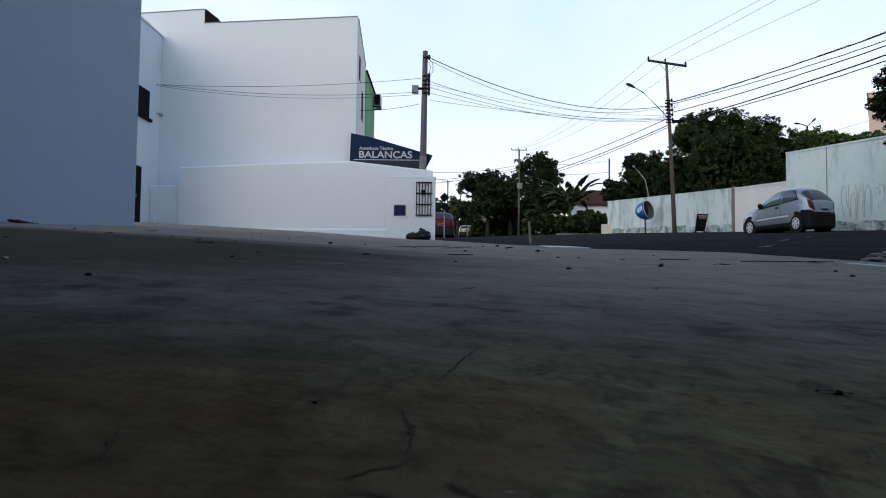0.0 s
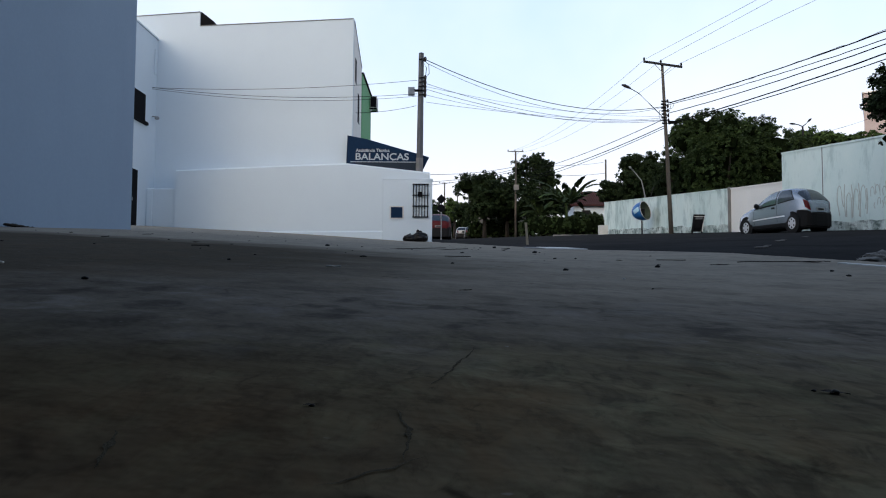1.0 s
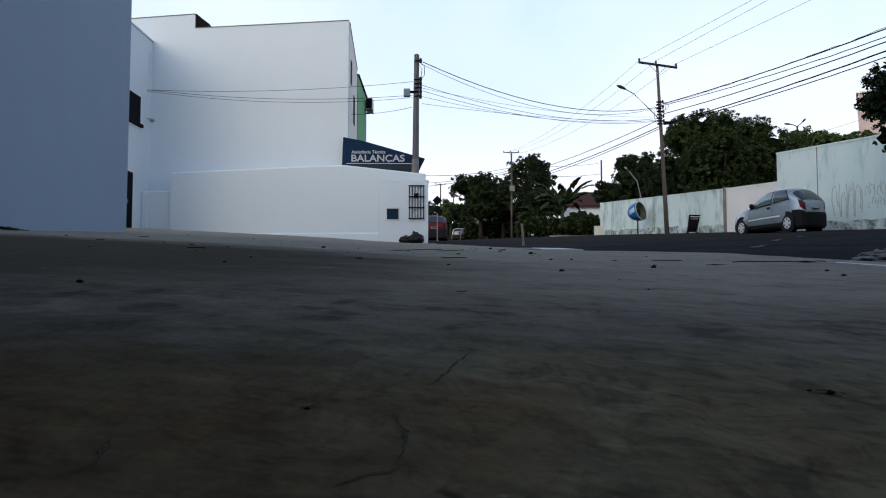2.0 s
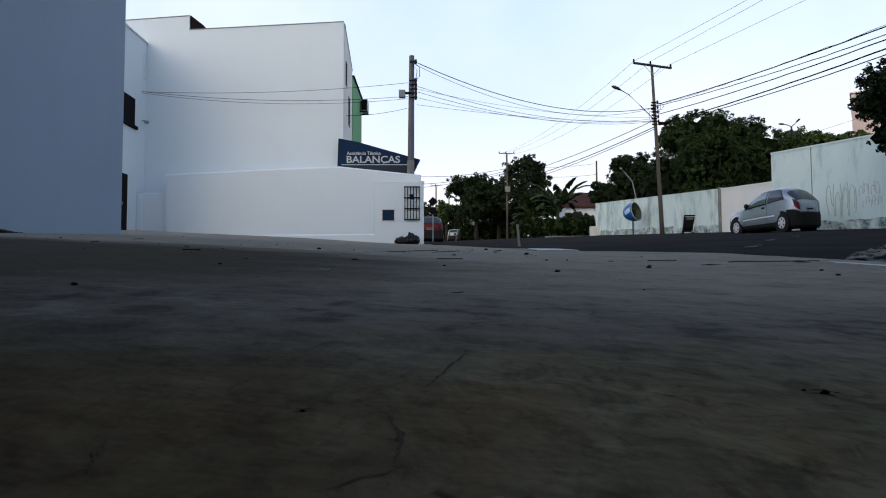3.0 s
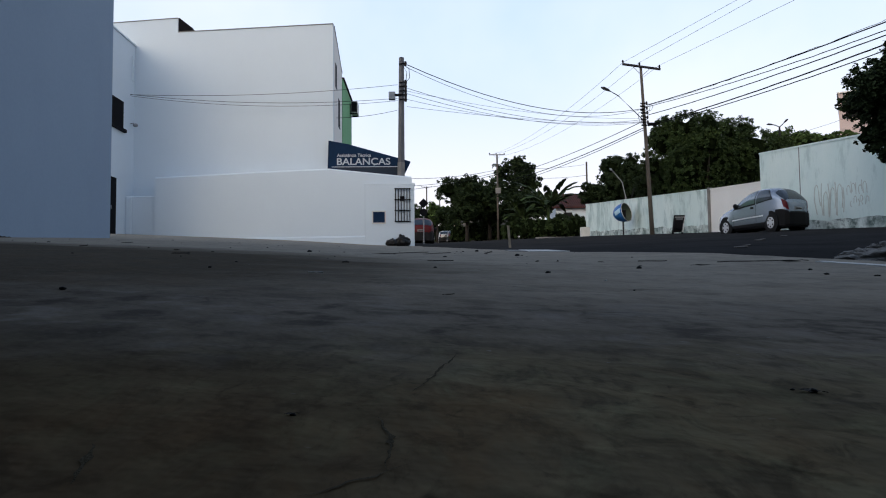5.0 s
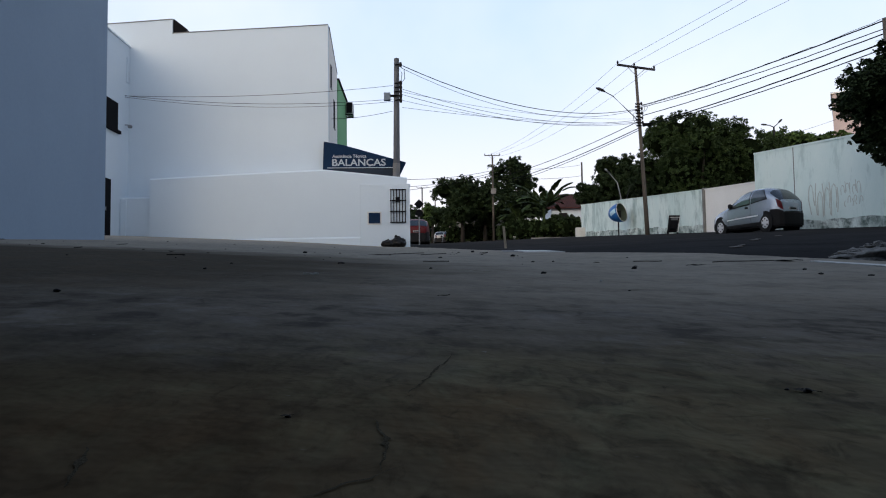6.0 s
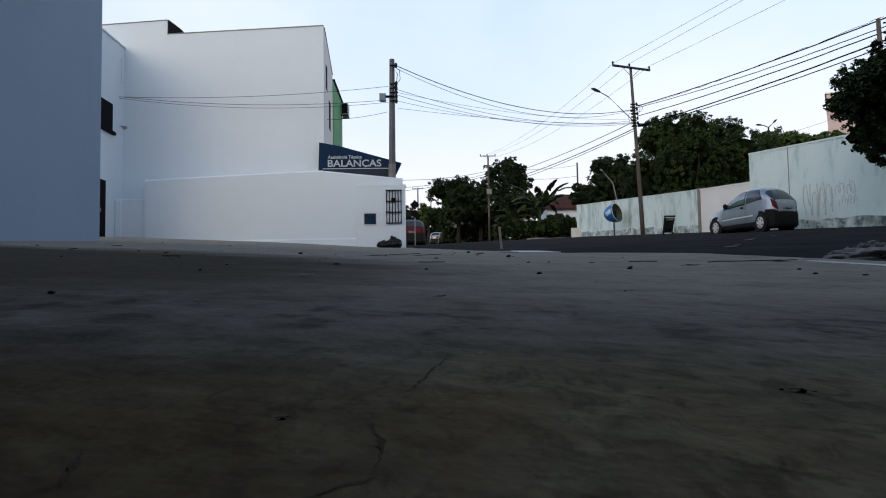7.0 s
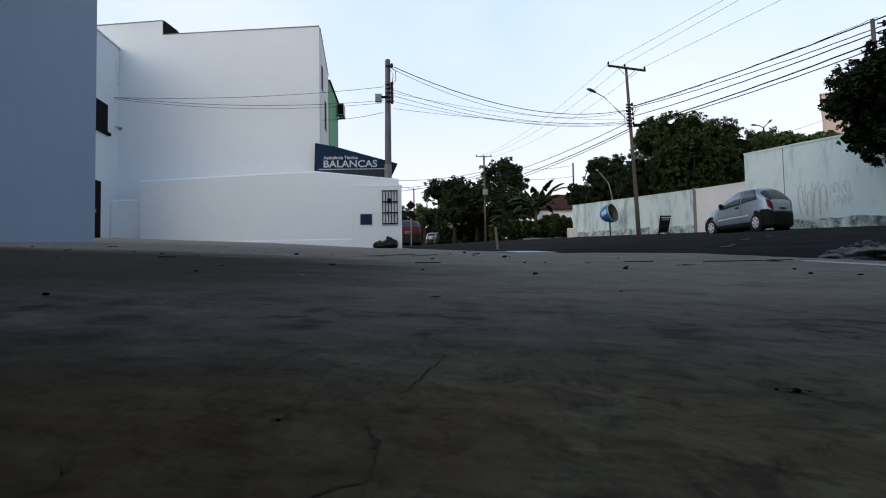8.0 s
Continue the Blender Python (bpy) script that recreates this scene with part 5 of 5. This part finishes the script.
hedge(0.04, 5.90, 104, 10.46, "dark unclipped hedge at the street's end", 12)
hedge(2.92, 7.06, 88, 8.46, "dark unclipped hedge up the street", 6)
hedge(3.49, 8.70, 79, 7.85, "dark low shrubs under the street trees", 9)
plain_wall(3.6, 10.4, 83, 8.6, LIMEWASH, "low grey garden wall behind the street trees")
plain_wall(-5.02, 8.19, 130, 11.42, POLE, "grey distant wall at the street's end")
y = 66.0
x0, x1 = 17.09, 20.67
b = thing("shed", (x0, y, rise(x0, y)), "low white shed roofline beyond the wall", "shed")
part("wall", boxed(0, x1 - x0, 0, 3, -1, 8.59 - rise(x0, y)), WHITE, b)
part("roof", boxed(-0.1, x1 - x0 + 0.1, -0.1, 3.1, 8.59 - rise(x0, y), 8.74 - rise(x0, y)), GREYSTRIPE, b)

y = 72.0
x0 = 42.73
b = thing("apartment_building", (x0, y, rise(x0, y)), "tall pink rendered building far behind the wall", "building", rz=-31.3)
tz = 19.92 - rise(x0, y)
part("wall", boxed(0, 14, 0, 12, -1, tz), PINK, b)
part("roof", boxed(-0.15, 14.15, -0.15, 12.15, tz, tz + 0.15), CREAM, b)
u = part("air_conditioner", boxed(0.5, 1.3, -0.45, 0, tz - 1.75, tz - 1.25, 0.03), CREAM, b, "pale air conditioner under the eaves")
part("grille", boxed(0.6, 1.2, -0.46, -0.45, tz - 1.68, tz - 1.32), TRIM, u)
for i in range(5):
    for zz in (tz - 2.6, tz - 5.4):
        w = part("window", boxed(0.6 + 2.6 * i, 1.8 + 2.6 * i, -0.03, 0.02, zz, zz + 1.1), TRIM, b)
        part("window_sill", boxed(0.5 + 2.6 * i, 1.9 + 2.6 * i, -0.12, 0, zz - 0.08, zz), CREAM, w)

def tiled_outhouse():
    """A low clay-tiled roof showing over the tall wall, before the pink building."""
    y, x0, x1 = 62.0, 34.9, 41.5
    g = rise(x0, y)
    b = thing("outhouse", (x0, y, g), "low outhouse with a red-brown clay tile roof", "house")
    e = 10.15 - g
    part("wall", boxed(0, x1 - x0, 0, 3, -1, e), PINK, b)
    bm = bmesh.new()
    prism(bm, [(-0.4, e), (1.5, e + 0.75), (3.4, e), (3.4, e + 0.1), (1.5, e + 0.87), (-0.4, e + 0.1)], (-0.4, x1 - x0 + 0.4), "x")
    roof = part("roof", bm, ROOF, b)
    for i in range(29):
        x = -0.3 + 0.25 * i
        part("tile", tube(bmesh.new(), [(x, -0.42, e + 0.1), (x, 1.5, e + 0.88)], 0.07, 6), ROOF, roof)


tiled_outhouse()

# ---------------------------------------------------------------- street things
# public telephone under its domed shell
q = (12.48, 44.00, 3.68)
b = thing("public_telephone", (q[0], 44, rise(q[0], 44)), "blue domed public telephone shell on a post", "telephone")
zc = 4.82 - rise(q[0], 44)
part("post", tube(bmesh.new(), [(-0.1, 0.2, -0.1), (-0.1, 0.2, zc - 0.3)], 0.045, 8), DARKIRON, b)


def shell(name, r, mat, parent, flip):
    """A deep egg-shaped hood, open towards the side where one stands."""
    bm = bmesh.new()
    bmesh.ops.create_uvsphere(bm, u_segments=24, v_segments=14, radius=1)
    bmesh.ops.bisect_plane(bm, geom=bm.verts[:] + bm.edges[:] + bm.faces[:], plane_co=(0, 0, 0.1), plane_no=(0, 0, 1), clear_outer=True)
    m = Matrix.Translation((0, 0, zc)) @ Euler((radians(80), radians(8), radians(47))).to_matrix().to_4x4() @ Matrix.Diagonal((r * 1.0, r * 0.82, r * 1.1, 1))
    bm.transform(m)
    if flip:
        bmesh.ops.reverse_faces(bm, faces=bm.faces[:])
    return part(name, bm, mat, parent, smooth=True)


hood = shell("shell", 0.70, SHELL, b, False)
shell("lining", 0.665, SHELL_IN, b, True)
m_hood = Matrix.Translation((0, 0, zc)) @ Euler((radians(80), radians(8), radians(47))).to_matrix().to_4x4() @ Matrix.Diagonal((0.70, 0.70 * 0.82, 0.70 * 1.1, 1))


def on_hood(z, a, lift=1.0):
    k = math.sqrt(max(0, 1 - z * z)) * lift
    return m_hood @ Vector((k * math.cos(a), k * math.sin(a), z * lift))


part("rim", tube(bmesh.new(), [on_hood(0.1, math.tau * k / 32) for k in range(33)], 0.022, 6), PALE, hood, "pale rolled rim")
# a pale flash along the flank, as the maker's plain mark
bm = bmesh.new()
rows = [[bm.verts.new(on_hood(-0.02 - 0.55 * i / 6, a0 + 0.5 * j / 6 + 0.25 * i / 6, 1.012)) for j in range(7)] for i in range(7) for a0 in (math.pi * 0.93,)]
for p, q in zip(rows, rows[1:]):
    for j in range(6):
        bm.faces.new((p[j], p[j + 1], q[j + 1], q[j]))
part("mark", bm, SHELL_PALE, hood, "pale blue painted flash", smooth=True)
part("telephone", boxed(-0.22, 0.06, 0.1, 0.36, zc - 0.28, zc + 0.14, 0.02), TRIM, b)

# board leaning on the wall
q = (11.74, 33.00, 2.63)
b = thing("notice_board", (q[0], 33, rise(q[0], 33)), "dark framed board standing on the street beside the wall", "board")
h = 3.46 - rise(q[0], 33)
for x, dx in ((-0.24, 0.2), (0.2, 0.2)):
    part("leg", tube(bmesh.new(), [(x, -0.1, -0.05), (x + dx, 0.12, h)], 0.045, 4), BLACK, b)
for k in (0.98, 0.3):
    part("rail", tube(bmesh.new(), [(-0.24 + 0.2 * k, -0.1 + 0.22 * k, h * k), (0.2 + 0.2 * k, -0.1 + 0.22 * k, h * k)], 0.04, 4), BLACK, b)
bm = bmesh.new()
prism(bm, [(-0.24 + 0.012, h * 0.06), (0.2 + 0.012, h * 0.06), (0.2 + 0.19, h * 0.95), (-0.24 + 0.19, h * 0.95)], (0.06, 0.075))
part("board", bm, BLACK, b)
part("edge", tube(bmesh.new(), [(0.22, -0.13, h * 0.05), (0.40, 0.09, h * 0.93)], 0.022, 4), PALE, b, "pale edge strip")
part("edge", tube(bmesh.new(), [(-0.06, 0.05, h * 0.90), (0.38, 0.05, h * 0.90)], 0.016, 4), PALE, b, "pale edge strip")
bm = bmesh.new()
prism(bm, [(-0.02, h * 0.74), (0.30, h * 0.74), (0.325, h * 0.86), (0.005, h * 0.86)], (0.052, 0.059))
part("notice", bm, GREYSTRIPE, b, "pale grey notice")

# warning sign at the junction
q = (0.06, 44.00, 3.31)
b = thing("road_sign", (q[0], 44, rise(q[0], 44)), "diamond road sign seen from behind on a thin post", "road sign")
zs = 5.46 - rise(q[0], 44)
part("post", tube(bmesh.new(), [(0, 0, -0.1), (0, 0, zs)], 0.035, 8), IRON, b)
bm = bmesh.new()
prism(bm, [(-0.3, zs), (0, zs - 0.3), (0.3, zs), (0, zs + 0.3)], (-0.05, -0.04))
part("plate", bm, BLACK, b)
part("round_plate", tube(bmesh.new(), [(0, -0.052, zs - 0.55), (0, -0.042, zs - 0.55)], 0.23, 20), BLACK, b)

# stake at the edge of the concrete
q = (2.256, 18.600)
b = thing("stake", (q[0], q[1], rise(q[0], q[1])), "short weathered wooden stake leaning at the kerb", "stake")
part("stake", prism(bmesh.new(), [(-0.03, -0.1), (0.03, -0.1), (-0.02, 0.53), (-0.075, 0.55)], (-0.03, 0.03)), STAKEWOOD, b)

# rubbish bag at the foot of the pier
bx, by = -0.85, 25.6
bm = bmesh.new()
for k, (c, r, rough) in enumerate((
        ((-0.20, 0, 0.09), (0.27, 0.22, 0.14), 0.2), ((0.13, 0.02, 0.13), (0.27, 0.26, 0.21), 0.2), ((0.28, -0.03, 0.08), (0.14, 0.18, 0.12), 0.25),
        ((0.06, 0, 0.33), (0.06, 0.07, 0.07), 0.3), ((0.14, 0.02, 0.32), (0.08, 0.06, 0.05), 0.3), ((-0.22, 0, 0.21), (0.04, 0.05, 0.06), 0.2))):
    blob(bm, c, r, 3 + k, rough, 4, -0.03)
for v in bm.verts:
    v.co += Vector((0, 0, 1)) * (0.012 * noise.noise(v.co * 12) if v.co.z > 0 else 0) + v.co.normalized() * 0.006 * noise.noise(v.co * 24)
b = tagged(part("rubbish_bag", bm, BAGMAT, smooth=True), "crumpled black plastic rubbish bag by the pier", "rubbish bag")
b.location = (bx, by, rise(bx, by) + 0.02)

# rubble heap and pale kerb slab
q = (3.106, 4.860)
b = thing("rubble_heap", (q[0], q[1], rise(q[0], q[1])), "heap of broken grey concrete at the street's edge", "rubble")

rnd = random.Random(8)
for i in range(170):
    a, r = rnd.random() * math.tau, rnd.random() ** 0.6
    s = 0.008 + 0.026 * rnd.random() ** 2.2
    x, y = 0.25 * r * math.cos(a) + 0.05, 0.34 * r * math.sin(a)
    bm = blob(bmesh.new(), (0, 0, 0), (s, s * rnd.uniform(0.6, 1.1), s * 0.55), i, 0.6, 1)
    st = part("stone", bm, STONE, b)
    st.location = (x, y, rise(q[0] + x, q[1] + y) - rise(q[0], q[1]) + 0.088 * (1 - r))
part("rubble_bed", blob(bmesh.new(), (0.05, 0, -0.03), (0.26, 0.34, 0.09), 4, 0.45, 5), STONE, b, "crushed concrete and grit")


def slab(corners, mat, label, h=0.03):
    c = Vector((sum(p[0] for p in corners) / len(corners), sum(p[1] for p in corners) / len(corners), 0))
    z = rise(c.x, c.y)
    bm = bmesh.new()
    lo = [bm.verts.new((x - c.x, y - c.y, rise(x, y) - z - 0.02)) for x, y in corners]
    hi = [bm.verts.new((x - c.x, y - c.y, rise(x, y) - z + h)) for x, y in corners]
    bm.faces.new(lo[::-1])
    bm.faces.new(hi)
    n = len(corners)
    for i in range(n):
        bm.faces.new((lo[i], lo[(i + 1) % n], hi[(i + 1) % n], hi[i]))
    ob = tagged(part("kerb_slab", bm, mat), label, "kerb")
    ob.location = (c.x, c.y, z)
    return ob


slab([(1.55, 10.4), (2.02, 9.9), (1.98, 11.4), (1.62, 12.2)], PALE, "pale painted kerb slab at the concrete's edge", 0.012)
slab([(1.30, 10.9), (1.53, 10.5), (1.60, 12.3), (1.42, 12.5)], LIMEWASH, "grey kerb slab beside the painted one", 0.008)
slab([(2.36, 3.3), (2.44, 3.3), (2.5, 4.45), (2.45, 4.45)], PALE, "worn pale painted strip along the concrete's edge", 0.006)

rnd = random.Random(17)
for x, y, w, d in ((4.15, 9.3, 0.12, 0.3), (4.5, 9.9, 0.06, 0.22), (5.9, 12.5, 0.10, 0.35), (6.3, 13.2, 0.06, 0.3), (7.6, 15.0, 0.1, 0.3)):
    pts = []
    for k in range(9):
        a = math.tau * k / 9
        r = rnd.uniform(0.55, 1.0)
        pts.append((x + w * r * math.cos(a) + 0.12 * r * math.sin(a), y + d * r * math.sin(a)))
    tagged(slab(pts, WORN, "worn pale paint patch on the asphalt", -0.029), category="paint mark")


def dry_leaf(x, y, size, turn, seed):
    """A curled leaf with a stalk, lying on the concrete."""
    rnd = random.Random(seed)
    bm = bmesh.new()
    rows = []
    for k in range(6):
        s = k / 5
        w = size * 0.32 * math.sin(math.pi * (0.08 + 0.88 * s)) * rnd.uniform(0.8, 1.2)
        zc = size * (0.01 + 0.16 * (s - 0.45) ** 2)
        rows.append([bm.verts.new((size * (s - 0.5), j * w, zc + abs(j) * w * rnd.uniform(0.05, 0.35))) for j in (-1, 0, 1)])
    for p, q in zip(rows, rows[1:]):
        for j in range(2):
            bm.faces.new((p[j], q[j], q[j + 1], p[j + 1]))
    tube(bm, [(-size * 0.75, 0.02 * size, size * 0.02), (-size * 0.5, 0, size * 0.045)], size * 0.02, 4)
    ob = tagged(part("dry_leaf", bm, DRYLEAF, None, smooth=True), "curled dark dry leaf lying on the concrete", "leaf", "dry leaves")
    ob.matrix_basis = pose(x, y, court_z(x, y) + 0.0012, 0, 0, turn)
    return ob


def pebble(x, y, size, seed, mat=STONE, label="small dark pebble lying on the concrete"):
    ob = tagged(part("pebble", blob(bmesh.new(), (0, 0, 0), (size, size * 0.8, size * 0.6), seed, 0.4, 2), mat, None, smooth=True), label, "pebble", "pebbles on the concrete")
    ob.location = (x, y, court_z(x, y) + size * 0.3)
    return ob


def twig(x, y, length, turn, seed, mat=DRYLEAF, label="thin dark twig lying on the concrete"):
    rnd = random.Random(seed)
    pts = [(length * (k / 5 - 0.5), length * 0.05 * rnd.uniform(-1, 1), 0.004 + 0.002 * rnd.random()) for k in range(6)]
    ob = tagged(part("twig", tube(bmesh.new(), pts, 0.0032, 5), mat, None), label, "twig", "twigs on the concrete")
    ob.matrix_basis = pose(x, y, court_z(x, y) + 0.001, 0, 0, turn)


bm = bmesh.new()
rnd = random.Random(41)
for k in range(26):
    a = rnd.uniform(-0.35, 0.35)
    blob(bm, (0.10 * rnd.random(), a, 0.012 * rnd.random()), (0.03, 0.05 + 0.04 * rnd.random(), 0.008 + 0.025 * rnd.random() * (1 - abs(a) * 2)), k, 0.5, 1)
ob = tagged(part("leaf_litter", bm, DRYLEAF), "small drift of dark dry leaves at the wall's foot", "leaves")
ob.location = (-5.10, 8.7, court_z(-5.05, 8.7))

# single bits of litter on the forecourt
for i, (x, y, s, k) in enumerate([
        (*(-0.848, 2.905), 0.008, "p"), (*(-0.792, 1.615), 0.008, "p"), (*(1.234, 4.100), 0.016, "p"), (*(0.687, 2.705), 0.006, "w"), (*(0.637, 2.170), 0.004, "p"),
        (*(0.989, 7.560), 0.026, "p"), (*(-1.219, 2.010), 0.008, "w"), (*(0.362, 0.675), 0.013, "l"), (*(-0.100, 0.552), 0.006, "l"), (*(-0.393, 2.660), 0.055, "s"),
        (*(-3.246, 8.020), 0.16, "t"), (*(-2.713, 5.855), 0.12, "t"), (*(-1.902, 5.625), 0.05, "l"), (*(-1.540, 4.640), 0.12, "t"), (*(-0.366, 6.815), 0.9, "t"),
        (*(0.034, 7.320), 0.6, "t"), (*(0.121, 5.000), 0.18, "t"), (*(0.835, 9.210), 0.12, "l"), (*(0.783, 10.440), 0.03, "p"), (*(1.294, 5.240), 0.04, "l"), (*(1.718, 5.365), 0.22, "t"),
        (*(1.743, 4.465), 0.06, "l"), (*(2.200, 4.820), 0.4, "t"), (*(2.381, 4.635), 0.1, "l"), (*(1.997, 3.680), 0.010, "p"), (*(-6.422, 11.350), 0.22, "l"), (*(-5.607, 11.890), 0.03, "p"),
        (*(0.066, 1.810), 0.02, "l"), (*(-1.029, 6.600), 0.02, "p"), (*(0.574, 3.310), 0.012, "p"), (*(0.366, 0.677), 0.0045, "p"), (*(0.350, 0.684), 0.0022, "p"), (*(-0.098, 0.552), 0.0022, "p")]):
    if k == "p":
        pebble(x, y, s, i, TRIM)
    elif k == "w":
        pebble(x, y, s, i, PALE, "small pale chip lying on the concrete")
    elif k == "l":
        dry_leaf(x, y, s * 1.6, 30 + 67 * i, i)
    elif k == "s":
        twig(x, y, s, 20, i, PALE, "short pale broken twig lying on the concrete")
    else:
        twig(x, y, s, 5 - 13 * (i % 4), i)


def grit():
    """Crumbs of grit and leaf that the wind leaves along the far side of the slab."""
    rnd = random.Random(23)
    bm = bmesh.new()
    for k in range(85):
        x, y = rnd.uniform(-5.5, 2.1), rnd.uniform(3.0, 12.5)
        s = 0.004 + 0.010 * rnd.random() ** 3
        blob(bm, (x, y, court_z(x, y) + s * 0.25), (s * rnd.uniform(1, 2), s, s * 0.6), k, 0.5, 1)
    tagged(part("grit", bm, DRYLEAF), "dark crumbs of grit scattered on the concrete", "grit", kind="stuff")


grit()
